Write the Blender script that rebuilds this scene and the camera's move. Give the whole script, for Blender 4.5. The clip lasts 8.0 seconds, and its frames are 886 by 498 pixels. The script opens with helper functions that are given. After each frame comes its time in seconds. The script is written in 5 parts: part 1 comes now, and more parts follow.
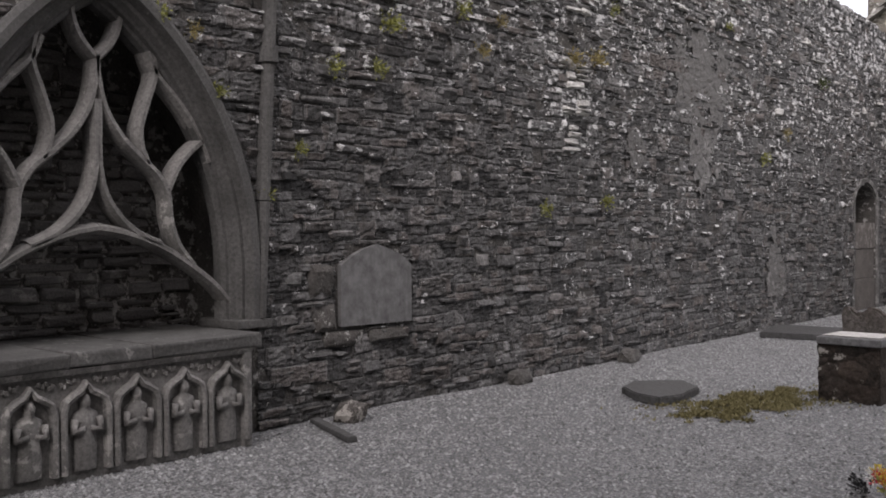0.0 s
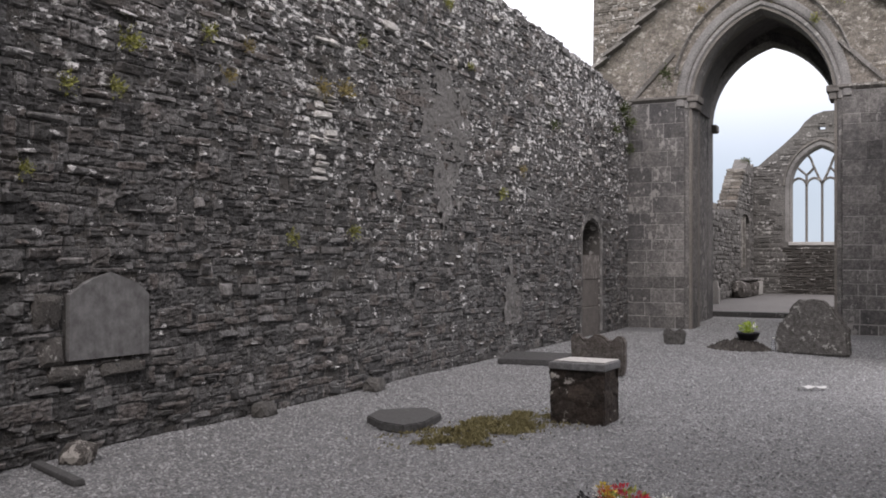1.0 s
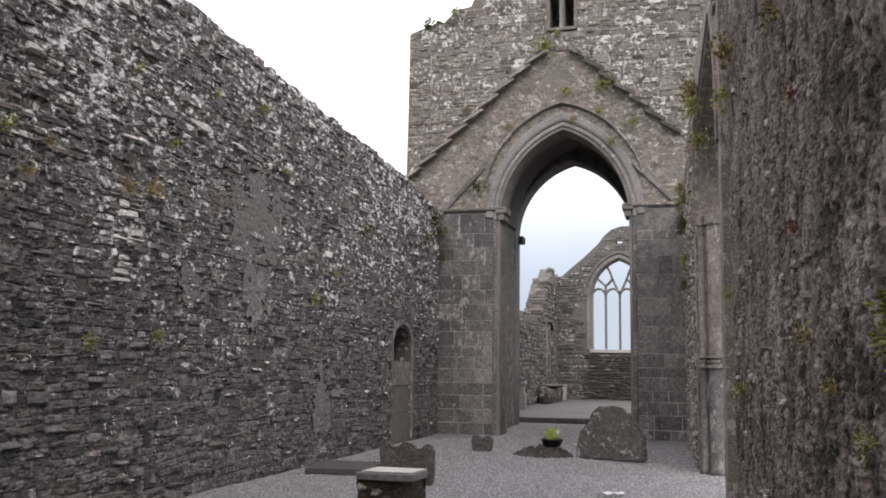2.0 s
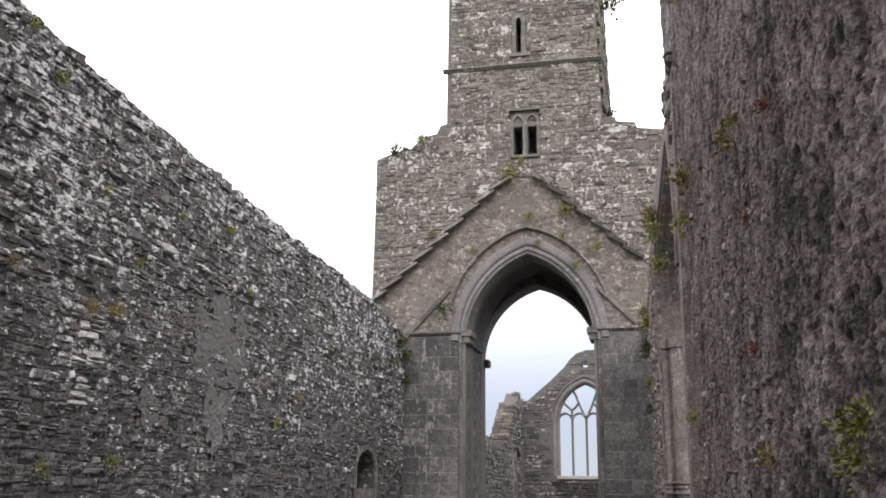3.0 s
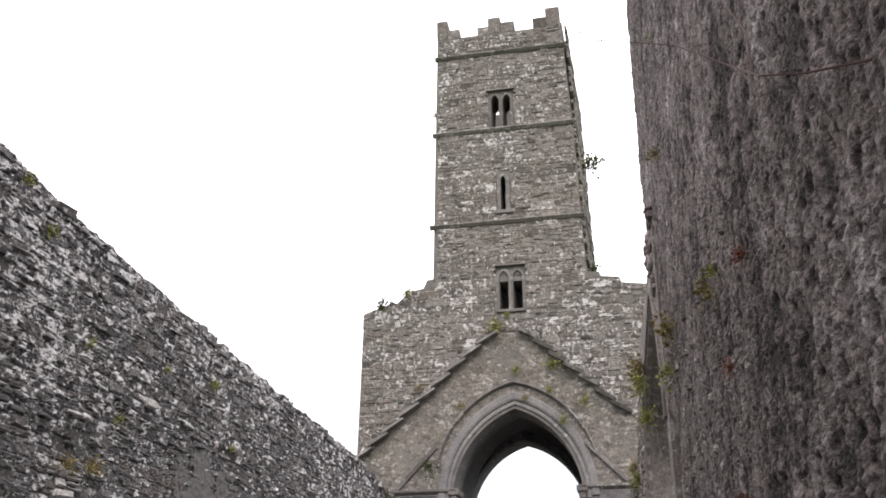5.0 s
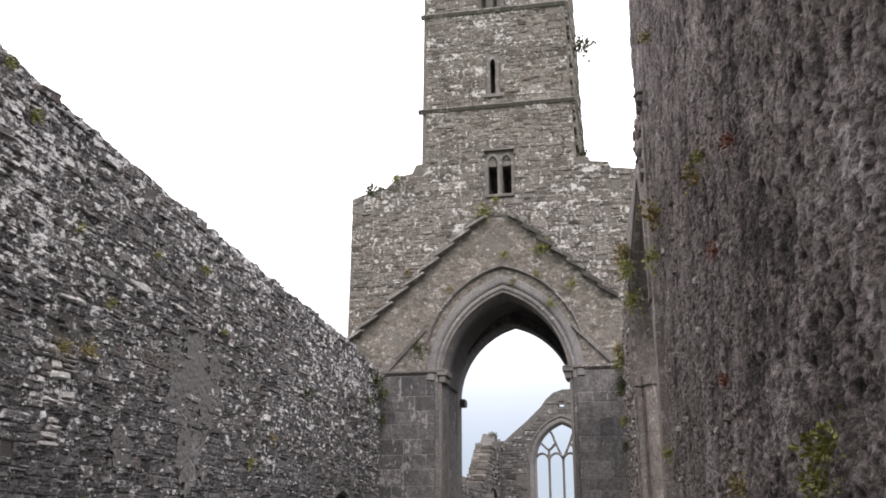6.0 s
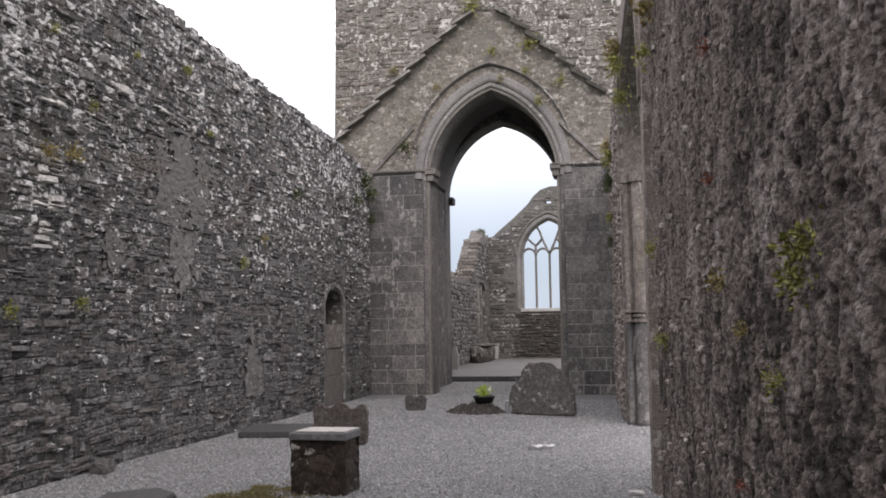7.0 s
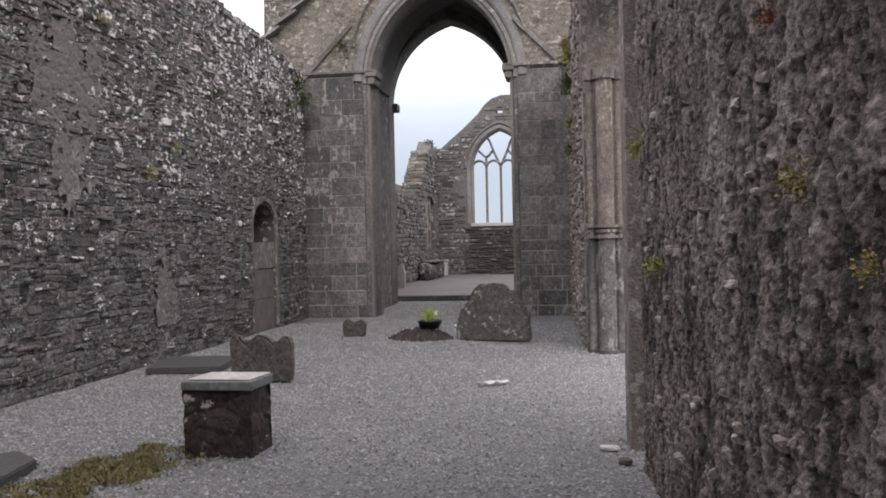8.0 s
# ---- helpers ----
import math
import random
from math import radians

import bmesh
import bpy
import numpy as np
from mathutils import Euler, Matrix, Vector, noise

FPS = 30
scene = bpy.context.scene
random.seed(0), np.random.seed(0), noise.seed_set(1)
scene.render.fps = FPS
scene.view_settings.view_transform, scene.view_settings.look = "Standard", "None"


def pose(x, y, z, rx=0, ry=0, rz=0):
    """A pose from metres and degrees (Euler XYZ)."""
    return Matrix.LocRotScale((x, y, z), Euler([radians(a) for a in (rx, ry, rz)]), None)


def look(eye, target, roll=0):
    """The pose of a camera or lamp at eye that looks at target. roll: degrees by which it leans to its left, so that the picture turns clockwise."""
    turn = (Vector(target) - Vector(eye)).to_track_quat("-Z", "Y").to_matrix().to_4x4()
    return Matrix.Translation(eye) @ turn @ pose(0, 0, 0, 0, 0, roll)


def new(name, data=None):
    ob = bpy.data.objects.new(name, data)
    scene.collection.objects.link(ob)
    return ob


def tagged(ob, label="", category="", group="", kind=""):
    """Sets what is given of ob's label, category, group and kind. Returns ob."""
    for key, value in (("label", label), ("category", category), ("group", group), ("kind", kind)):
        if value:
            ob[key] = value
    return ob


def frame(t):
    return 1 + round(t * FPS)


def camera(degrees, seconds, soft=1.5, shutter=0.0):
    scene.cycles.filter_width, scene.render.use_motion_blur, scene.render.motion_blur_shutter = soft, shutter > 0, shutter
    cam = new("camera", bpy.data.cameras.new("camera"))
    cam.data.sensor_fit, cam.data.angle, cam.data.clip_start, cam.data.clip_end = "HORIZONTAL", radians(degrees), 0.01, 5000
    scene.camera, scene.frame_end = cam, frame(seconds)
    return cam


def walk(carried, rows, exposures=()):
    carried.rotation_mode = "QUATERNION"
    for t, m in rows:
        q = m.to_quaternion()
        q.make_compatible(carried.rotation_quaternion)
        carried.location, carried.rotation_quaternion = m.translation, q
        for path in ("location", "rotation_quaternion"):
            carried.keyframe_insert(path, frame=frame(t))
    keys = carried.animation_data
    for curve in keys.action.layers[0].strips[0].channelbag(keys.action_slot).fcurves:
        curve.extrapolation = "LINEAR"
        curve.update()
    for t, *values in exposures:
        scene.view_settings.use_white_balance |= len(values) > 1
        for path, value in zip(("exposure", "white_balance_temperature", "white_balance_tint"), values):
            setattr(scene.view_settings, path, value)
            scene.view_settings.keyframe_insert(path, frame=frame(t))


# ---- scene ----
cam = camera(49.63, 8.0, soft=1.75)
# seconds, eye, target, roll
PATH = [
    (0, (-0.024, -0.046, 1.619), (-6.609, 7.477, 1.425), -0.33),
    (0.5, (-0.033, -0.014, 1.627), (-5.593, 8.297, 1.544), -0.29),
    (1, (-0.048, 0.005, 1.619), (-4.459, 8.980, 1.728), 0.22),
    (1.5, (-0.027, 0.022, 1.636), (-3.387, 9.422, 2.217), 0.47),
    (2, (-0.023, 0.028, 1.656), (-2.612, 9.612, 2.858), 0.69),
    (2.2, (-0.015, 0.020, 1.651), (-2.518, 9.592, 3.101), 0.70),
    (3.3, (-0.008, 0.012, 1.623), (-2.133, 9.369, 4.442), 0.49),
    (3.5, (-0.005, 0.011, 1.607), (-2.199, 9.282, 4.648), -0.07),
    (4, (0.003, 0.015, 1.600), (-2.050, 9.153, 5.103), 0.00),
    (4.2, (0.005, 0.012, 1.601), (-2.007, 9.109, 5.235), -0.10),
    (5.3, (0.004, 0.002, 1.599), (-1.915, 8.946, 5.639), 0.35),
    (5.5, (0.006, -0.010, 1.594), (-1.879, 9.082, 5.307), 0.25),
    (6, (0.009, -0.020, 1.594), (-1.924, 9.360, 4.471), -0.07),
    (6.5, (0.015, -0.031, 1.597), (-1.936, 9.609, 3.404), -0.47),
    (7, (0.017, -0.012, 1.614), (-1.887, 9.771, 2.432), -0.81),
    (7.5, (-0.143, 1.345, 1.661), (-1.924, 11.183, 1.836), -1.96),
    (8, (-0.177, 1.877, 1.665), (-1.595, 11.775, 1.585), -1.23),
]
walk(cam, [(t, look(eye, target, roll)) for t, eye, target, roll in PATH], [(0.0, 0.6, 6650, 19), (8.0, 0.6, 6650, 19)])

# ---- world, sun, exposure ----
world = bpy.data.worlds.new("overcast_sky")
scene.world = world
world.use_nodes = True
wn, wl = world.node_tree.nodes, world.node_tree.links
wn.clear()
w_out = wn.new("ShaderNodeOutputWorld")
w_bg = wn.new("ShaderNodeBackground")
w_sky = wn.new("ShaderNodeTexSky")
w_sky.sky_type, w_sky.sun_disc = "NISHITA", False
w_sky.sun_elevation, w_sky.sun_rotation = radians(48), radians(150)
w_co = wn.new("ShaderNodeTexCoord")
w_noise = wn.new("ShaderNodeTexNoise")
w_noise.inputs["Scale"].default_value, w_noise.inputs["Detail"].default_value = 2.2, 6
w_sep = wn.new("ShaderNodeSeparateXYZ")
w_elev = wn.new("ShaderNodeMapRange")
w_elev.inputs["From Min"].default_value, w_elev.inputs["From Max"].default_value = 0.05, 0.42
w_elev.interpolation_type = "SMOOTHSTEP"
w_grad = wn.new("ShaderNodeMix")
w_grad.data_type = "RGBA"
w_grad.inputs["A"].default_value, w_grad.inputs["B"].default_value = (2.6, 3.2, 3.75, 1), (13.0, 13.1, 13.3, 1)
w_var = wn.new("ShaderNodeMapRange")
w_var.inputs["To Min"].default_value, w_var.inputs["To Max"].default_value = 0.78, 1.12
w_mul = wn.new("ShaderNodeVectorMath")
w_mul.operation = "SCALE"
w_mix = wn.new("ShaderNodeMix")
w_mix.data_type = "RGBA"
w_mix.inputs["Factor"].default_value = 0.93
wl.new(w_co.outputs["Generated"], w_noise.inputs["Vector"])
wl.new(w_co.outputs["Generated"], w_sep.inputs["Vector"])
wl.new(w_sep.outputs["Z"], w_elev.inputs["Value"])
wl.new(w_elev.outputs["Result"], w_grad.inputs["Factor"])
wl.new(w_noise.outputs["Fac"], w_var.inputs["Value"])
wl.new(w_grad.outputs["Result"], w_mul.inputs["Vector"])
wl.new(w_var.outputs["Result"], w_mul.inputs["Scale"])
wl.new(w_sky.outputs["Color"], w_mix.inputs["A"])
wl.new(w_mul.outputs["Vector"], w_mix.inputs["B"])
wl.new(w_mix.outputs["Result"], w_bg.inputs["Color"])
w_bg.inputs["Strength"].default_value = 0.15
wl.new(w_bg.outputs["Background"], w_out.inputs["Surface"])
sun = new("sun", bpy.data.lights.new("sun", "SUN"))
sun.data.energy, sun.data.angle, sun.data.color = 0.9, radians(25), (1.0, 0.97, 0.92)
sun.matrix_world = look((8, -12, 20), (-3, 12, 0))


# ---- materials ----
def nodes_of(name):
    m = bpy.data.materials.new(name)
    m.use_nodes = True
    nt = m.node_tree
    return m, nt.nodes, nt.links, nt.nodes["Principled BSDF"]


def ramp(nd, stops):
    r = nd.new("ShaderNodeValToRGB")
    el = r.color_ramp.elements
    while len(el) > 1:
        el.remove(el[-1])
    el[0].position, el[0].color = stops[0][0], (*stops[0][1], 1)
    for p, c in stops[1:]:
        e = el.new(p)
        e.color = (*c, 1)
    return r


def math_node(nd, lk, op, a, b=None, clamp=False):
    n = nd.new("ShaderNodeMath")
    n.operation, n.use_clamp = op, clamp
    for i, v in enumerate((a, b)):
        if v is None:
            continue
        if isinstance(v, (int, float)):
            n.inputs[i].default_value = v
        else:
            lk.new(v, n.inputs[i])
    return n.outputs[0]


def noise_node(nd, lk, vec, scale, detail=4, rough=0.55):
    n = nd.new("ShaderNodeTexNoise")
    n.inputs["Scale"].default_value, n.inputs["Detail"].default_value, n.inputs["Roughness"].default_value = scale, detail, rough
    lk.new(vec, n.inputs["Vector"])
    return n.outputs["Fac"]


def mix_node(nd, lk, fac, a, b, blend="MIX"):
    n = nd.new("ShaderNodeMix")
    n.data_type, n.blend_type = "RGBA", blend
    for key, v in (("Factor", fac), ("A", a), ("B", b)):
        if isinstance(v, (int, float)):
            n.inputs[key].default_value = v
        elif isinstance(v, tuple):
            n.inputs[key].default_value = (*v, 1)
        else:
            lk.new(v, n.inputs[key])
    return n.outputs["Result"]


def stone_material(name, tones, patch=None, patch_amount=0.0, stain=(0.05, 0.048, 0.045), stain_amount=0.4, moss=0.0,
                   grain=45, bump=0.5, rough=0.92, patch_scale=7.0, stretch=(1, 1, 1), tone=False, own_share=0.16, mottle=0.0, rise=0.0):
    """Weathered stone: a tone for each stone, grain, dark stains, pale lichen patches and a little moss."""
    m, nd, lk, bsdf = nodes_of(name)
    geo, info = nd.new("ShaderNodeNewGeometry"), nd.new("ShaderNodeObjectInfo")
    one = math_node(nd, lk, "FRACT", math_node(nd, lk, "ADD", geo.outputs["Random Per Island"], info.outputs["Random"]))
    if tone:
        at = nd.new("ShaderNodeAttribute")
        at.attribute_name = "tone"
        one = at.outputs["Fac"]
    base = ramp(nd, [(i / max(1, len(tones) - 1), c) for i, c in enumerate(tones)])
    lk.new(one, base.inputs["Fac"])
    vm = nd.new("ShaderNodeVectorMath")
    vm.operation, vm.inputs[1].default_value = "MULTIPLY", stretch
    lk.new(geo.outputs["Position"], vm.inputs[0])
    pos = vm.outputs["Vector"]
    fine = noise_node(nd, lk, geo.outputs["Position"], grain, 5, 0.65)
    mid = noise_node(nd, lk, pos, 4.5, 5, 0.6)
    large = noise_node(nd, lk, pos, 0.55, 4, 0.55)
    gr = ramp(nd, [(0.28, (0.45, 0.45, 0.45)), (0.72, (1.45, 1.45, 1.45))])
    lk.new(fine, gr.inputs["Fac"])
    col = mix_node(nd, lk, 0.8, base.outputs["Color"], gr.outputs["Color"], "MULTIPLY")
    if mottle:
        mo = ramp(nd, [(0.36, (0.45, 0.44, 0.43)), (0.64, (1.5, 1.5, 1.5))])
        lk.new(noise_node(nd, lk, geo.outputs["Position"], 13, 5, 0.7), mo.inputs["Fac"])
        col = mix_node(nd, lk, mottle, col, mo.outputs["Color"], "MULTIPLY")
    st = ramp(nd, [(0.42, (0, 0, 0)), (0.62, (1, 1, 1))])
    lk.new(math_node(nd, lk, "ADD", math_node(nd, lk, "MULTIPLY", mid, 0.45), math_node(nd, lk, "MULTIPLY", large, 0.55)), st.inputs["Fac"])
    col = mix_node(nd, lk, math_node(nd, lk, "MULTIPLY", st.outputs["Color"], stain_amount), col, stain)
    if patch:
        own = math_node(nd, lk, "FRACT", math_node(nd, lk, "MULTIPLY", one, 7.31))
        p = noise_node(nd, lk, pos, patch_scale, 6, 0.7)
        p = math_node(nd, lk, "ADD", p, math_node(nd, lk, "MULTIPLY", own, own_share))
        p = math_node(nd, lk, "ADD", p, math_node(nd, lk, "MULTIPLY", large, 0.3))
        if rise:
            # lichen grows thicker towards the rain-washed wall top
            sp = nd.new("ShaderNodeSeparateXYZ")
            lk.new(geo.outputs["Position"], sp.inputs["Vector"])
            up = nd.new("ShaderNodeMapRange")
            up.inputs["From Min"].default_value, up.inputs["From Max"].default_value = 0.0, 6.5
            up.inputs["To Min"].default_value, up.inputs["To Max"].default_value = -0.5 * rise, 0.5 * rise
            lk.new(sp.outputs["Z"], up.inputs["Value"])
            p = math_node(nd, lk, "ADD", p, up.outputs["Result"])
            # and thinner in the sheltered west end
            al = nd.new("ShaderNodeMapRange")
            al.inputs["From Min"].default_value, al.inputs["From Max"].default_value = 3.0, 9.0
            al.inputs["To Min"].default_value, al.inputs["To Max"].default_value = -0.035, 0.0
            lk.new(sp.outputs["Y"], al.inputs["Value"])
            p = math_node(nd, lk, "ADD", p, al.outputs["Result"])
        pr = ramp(nd, [(0.80 - patch_amount, (0, 0, 0)), (0.85 - patch_amount, (1, 1, 1))])
        lk.new(p, pr.inputs["Fac"])
        pc = mix_node(nd, lk, fine, tuple(0.55 * c for c in patch), tuple(min(1, 1.25 * c) for c in patch))
        col = mix_node(nd, lk, math_node(nd, lk, "MULTIPLY", pr.outputs["Color"], 0.85), col, pc)
    if moss:
        g = noise_node(nd, lk, pos, 2.3, 6, 0.7)
        mr = ramp(nd, [(0.66 - moss, (0, 0, 0)), (0.76 - moss, (1, 1, 1))])
        lk.new(g, mr.inputs["Fac"])
        col = mix_node(nd, lk, math_node(nd, lk, "MULTIPLY", mr.outputs["Color"], 0.6), col, (0.075, 0.085, 0.03))
    lk.new(col, bsdf.inputs["Base Color"])
    bsdf.inputs["Roughness"].default_value = rough
    bsdf.inputs["Specular IOR Level"].default_value = 0.25
    bp = nd.new("ShaderNodeBump")
    bp.inputs["Strength"].default_value, bp.inputs["Distance"].default_value = bump, 0.03
    lk.new(math_node(nd, lk, "ADD", fine, math_node(nd, lk, "MULTIPLY", mid, 1.2)), bp.inputs["Height"])
    lk.new(bp.outputs["Normal"], bsdf.inputs["Normal"])
    return m


def plain_material(name, a, b, scale=20, rough=0.8, bump=0.2):
    m, nd, lk, bsdf = nodes_of(name)
    geo, info = nd.new("ShaderNodeNewGeometry"), nd.new("ShaderNodeObjectInfo")
    n = noise_node(nd, lk, geo.outputs["Position"], scale, 4, 0.6)
    r = math_node(nd, lk, "FRACT", math_node(nd, lk, "ADD", geo.outputs["Random Per Island"], info.outputs["Random"]))
    f = math_node(nd, lk, "ADD", math_node(nd, lk, "MULTIPLY", n, 0.6), math_node(nd, lk, "MULTIPLY", r, 0.4))
    lk.new(mix_node(nd, lk, f, a, b), bsdf.inputs["Base Color"])
    bsdf.inputs["Roughness"].default_value = rough
    bsdf.inputs["Specular IOR Level"].default_value = 0.25
    bp = nd.new("ShaderNodeBump")
    bp.inputs["Strength"].default_value, bp.inputs["Distance"].default_value = bump, 0.01
    lk.new(n, bp.inputs["Height"])
    lk.new(bp.outputs["Normal"], bsdf.inputs["Normal"])
    return m


RUBBLE = [(0.04, 0.0405, 0.0405), (0.095, 0.094, 0.093), (0.148, 0.147, 0.146), (0.072, 0.072, 0.071), (0.2, 0.199, 0.197), (0.142, 0.128, 0.12), (0.07, 0.071, 0.07)]
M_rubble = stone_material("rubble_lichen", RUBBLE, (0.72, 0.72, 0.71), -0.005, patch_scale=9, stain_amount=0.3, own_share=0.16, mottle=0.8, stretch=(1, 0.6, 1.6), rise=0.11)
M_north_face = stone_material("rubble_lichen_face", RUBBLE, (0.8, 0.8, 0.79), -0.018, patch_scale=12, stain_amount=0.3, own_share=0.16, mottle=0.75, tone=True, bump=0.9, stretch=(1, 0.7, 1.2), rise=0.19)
M_rubble_core = stone_material("rubble_mortar_dark", [(0.10, 0.095, 0.088), (0.12, 0.112, 0.104)], (0.45, 0.44, 0.42), 0.0, patch_scale=11, bump=1.0)
M_right = stone_material("rubble_brown", [(0.13, 0.112, 0.10), (0.19, 0.165, 0.15), (0.24, 0.215, 0.195), (0.16, 0.14, 0.125), (0.28, 0.26, 0.24), (0.21, 0.165, 0.14)],
                         (0.45, 0.43, 0.40), 0.0, moss=0.02, stain=(0.07, 0.062, 0.055), stain_amount=0.4)
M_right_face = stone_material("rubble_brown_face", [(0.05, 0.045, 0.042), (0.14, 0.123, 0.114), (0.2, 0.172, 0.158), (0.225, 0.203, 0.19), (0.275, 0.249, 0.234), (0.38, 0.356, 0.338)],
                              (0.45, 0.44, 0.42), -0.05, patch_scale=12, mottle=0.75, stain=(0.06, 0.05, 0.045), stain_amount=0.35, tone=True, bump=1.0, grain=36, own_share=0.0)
M_right_core = stone_material("rubble_mortar_brown", [(0.18, 0.158, 0.142), (0.21, 0.185, 0.165)], (0.40, 0.38, 0.35), -0.02, stain=(0.08, 0.07, 0.06), bump=1.0)
TOWER = [(0.09, 0.081, 0.07), (0.165, 0.15, 0.132), (0.22, 0.205, 0.183), (0.13, 0.117, 0.1), (0.26, 0.245, 0.222), (0.185, 0.16, 0.135)]
M_tower = stone_material("tower_rubble", TOWER,
                         (0.56, 0.55, 0.52), -0.01, patch_scale=11, own_share=0.1, mottle=0.7, stain_amount=0.4, moss=0.0)
M_tower_face = stone_material("tower_rubble_face", TOWER, (0.6, 0.59, 0.56), -0.03, patch_scale=11, own_share=0.2, mottle=0.6, stain_amount=0.4, tone=True)
M_gable_face = stone_material("pocked_gable_face", [(0.13, 0.117, 0.098), (0.19, 0.172, 0.148), (0.22, 0.2, 0.172), (0.16, 0.142, 0.12), (0.25, 0.23, 0.2)], (0.42, 0.40, 0.36), -0.02, patch_scale=9, mottle=0.6, stain_amount=0.35, moss=0.03, tone=True)
M_sill_wall = stone_material("dark_slab_courses", [(0.05, 0.046, 0.041), (0.075, 0.069, 0.062), (0.062, 0.056, 0.05)], None, 0, stain_amount=0.3)
M_tower_core = stone_material("tower_mortar", [(0.19, 0.178, 0.158), (0.22, 0.205, 0.182)], None, 0, bump=0.9)
M_ashlar = stone_material("grey_ashlar", [(0.095, 0.092, 0.088), (0.17, 0.164, 0.157), (0.13, 0.126, 0.12), (0.21, 0.202, 0.192)], (0.3, 0.29, 0.275), -0.025, patch_scale=4.5,
                          stain=(0.042, 0.042, 0.044), stain_amount=0.85, grain=30, bump=0.5, stretch=(1.3, 1.3, 0.8), mottle=0.6)
M_dressed = stone_material("dressed_limestone", [(0.20, 0.195, 0.185), (0.24, 0.235, 0.225)], (0.36, 0.35, 0.33), -0.05, stain_amount=0.5, grain=30, bump=0.25)
M_tomb = stone_material("carved_limestone", [(0.095, 0.094, 0.091), (0.12, 0.118, 0.114)], (0.25, 0.245, 0.235), -0.08, stain=(0.04, 0.04, 0.038), stain_amount=0.7, grain=40, bump=0.3)
M_plaque = stone_material("plaque_slate", [(0.15, 0.149, 0.148), (0.165, 0.165, 0.163)], None, 0, stain_amount=0.2, grain=9, bump=0.15, rough=0.8, stretch=(0.4, 5, 0.5))
M_slate = stone_material("slate_slab", [(0.14, 0.141, 0.143), (0.16, 0.16, 0.161)], None, 0, stain_amount=0.25, grain=25, bump=0.15, rough=0.7, stretch=(0.4, 5, 0.5))
M_cap = stone_material("pale_cap_slab", [(0.40, 0.39, 0.37), (0.44, 0.43, 0.41)], None, 0, stain=(0.22, 0.21, 0.2), stain_amount=0.4, grain=30, bump=0.2)
M_box = stone_material("wet_brown_rubble", [(0.02, 0.017, 0.015), (0.05, 0.038, 0.03), (0.035, 0.029, 0.025), (0.065, 0.05, 0.04)], (0.4, 0.38, 0.35), -0.05, mottle=0.8, patch_scale=9, tone=True)
M_rock_dark = stone_material("dark_fallen_rubble", [(0.06, 0.055, 0.05), (0.1, 0.092, 0.085)], (0.4, 0.38, 0.35), -0.03, mottle=0.6)
M_head = stone_material("lichened_headstone", [(0.1, 0.097, 0.092), (0.135, 0.13, 0.123)], (0.4, 0.39, 0.37), -0.11, stain=(0.06, 0.056, 0.05), stain_amount=0.4, grain=38, bump=1.0, patch_scale=9, mottle=0.8)
M_head_dark = stone_material("dark_headstone", [(0.10, 0.09, 0.082), (0.12, 0.11, 0.1)], (0.38, 0.37, 0.34), -0.05, stain=(0.05, 0.038, 0.028), stain_amount=0.5, grain=35, bump=0.9, patch_scale=12, mottle=0.7)
M_gravel = stone_material("grey_gravel", [(0.17, 0.173, 0.174), (0.275, 0.28, 0.28), (0.34, 0.345, 0.345), (0.135, 0.137, 0.138), (0.39, 0.394, 0.394), (0.24, 0.243, 0.243)], None, 0, stain_amount=0.12, grain=30, bump=0.8)
M_chancel = stone_material("chancel_rubble", [(0.07, 0.068, 0.063), (0.115, 0.111, 0.104), (0.155, 0.15, 0.141), (0.09, 0.087, 0.081)], (0.42, 0.41, 0.39), -0.02, stain_amount=0.45, mottle=0.5)
M_mortar = stone_material("pale_mortar", [(0.31, 0.3, 0.288), (0.35, 0.34, 0.325)], None, 0, stain=(0.1, 0.098, 0.094), stain_amount=0.9, stretch=(1.6, 1.6, 0.8))
M_lichen = stone_material("white_lichen_stone", [(0.35, 0.345, 0.33), (0.5, 0.49, 0.47), (0.42, 0.41, 0.39), (0.2, 0.19, 0.18)], (0.7, 0.69, 0.66), 0.05, stain_amount=0.2)
M_block = stone_material("niche_slabs", [(0.15, 0.138, 0.128), (0.185, 0.168, 0.155)], (0.3, 0.285, 0.265), -0.02, stain_amount=0.4, grain=40, bump=0.4)
M_render = stone_material("lime_render", [(0.14, 0.137, 0.132), (0.155, 0.151, 0.146)], (0.28, 0.275, 0.265), -0.05, stain_amount=0.25, grain=60, bump=0.5)
M_tomb_pale = stone_material("worn_limestone", [(0.2, 0.195, 0.187), (0.235, 0.228, 0.218)], (0.36, 0.35, 0.33), -0.03, stain=(0.065, 0.065, 0.06), stain_amount=0.6, grain=40, bump=0.3)
M_tower_trim = stone_material("weathered_dressing", [(0.14, 0.132, 0.12), (0.18, 0.17, 0.155), (0.21, 0.20, 0.185)], (0.36, 0.35, 0.32), -0.02, stain_amount=0.5, grain=35, bump=0.4)
M_vault = stone_material("vault_plaster", [(0.14, 0.135, 0.13), (0.16, 0.155, 0.15)], None, 0, stain_amount=0.5)
M_ledger = stone_material("dark_ledger", [(0.06, 0.06, 0.06), (0.075, 0.075, 0.074)], (0.2, 0.2, 0.19), -0.05, stain_amount=0.3, grain=25, bump=0.3, rough=0.75)
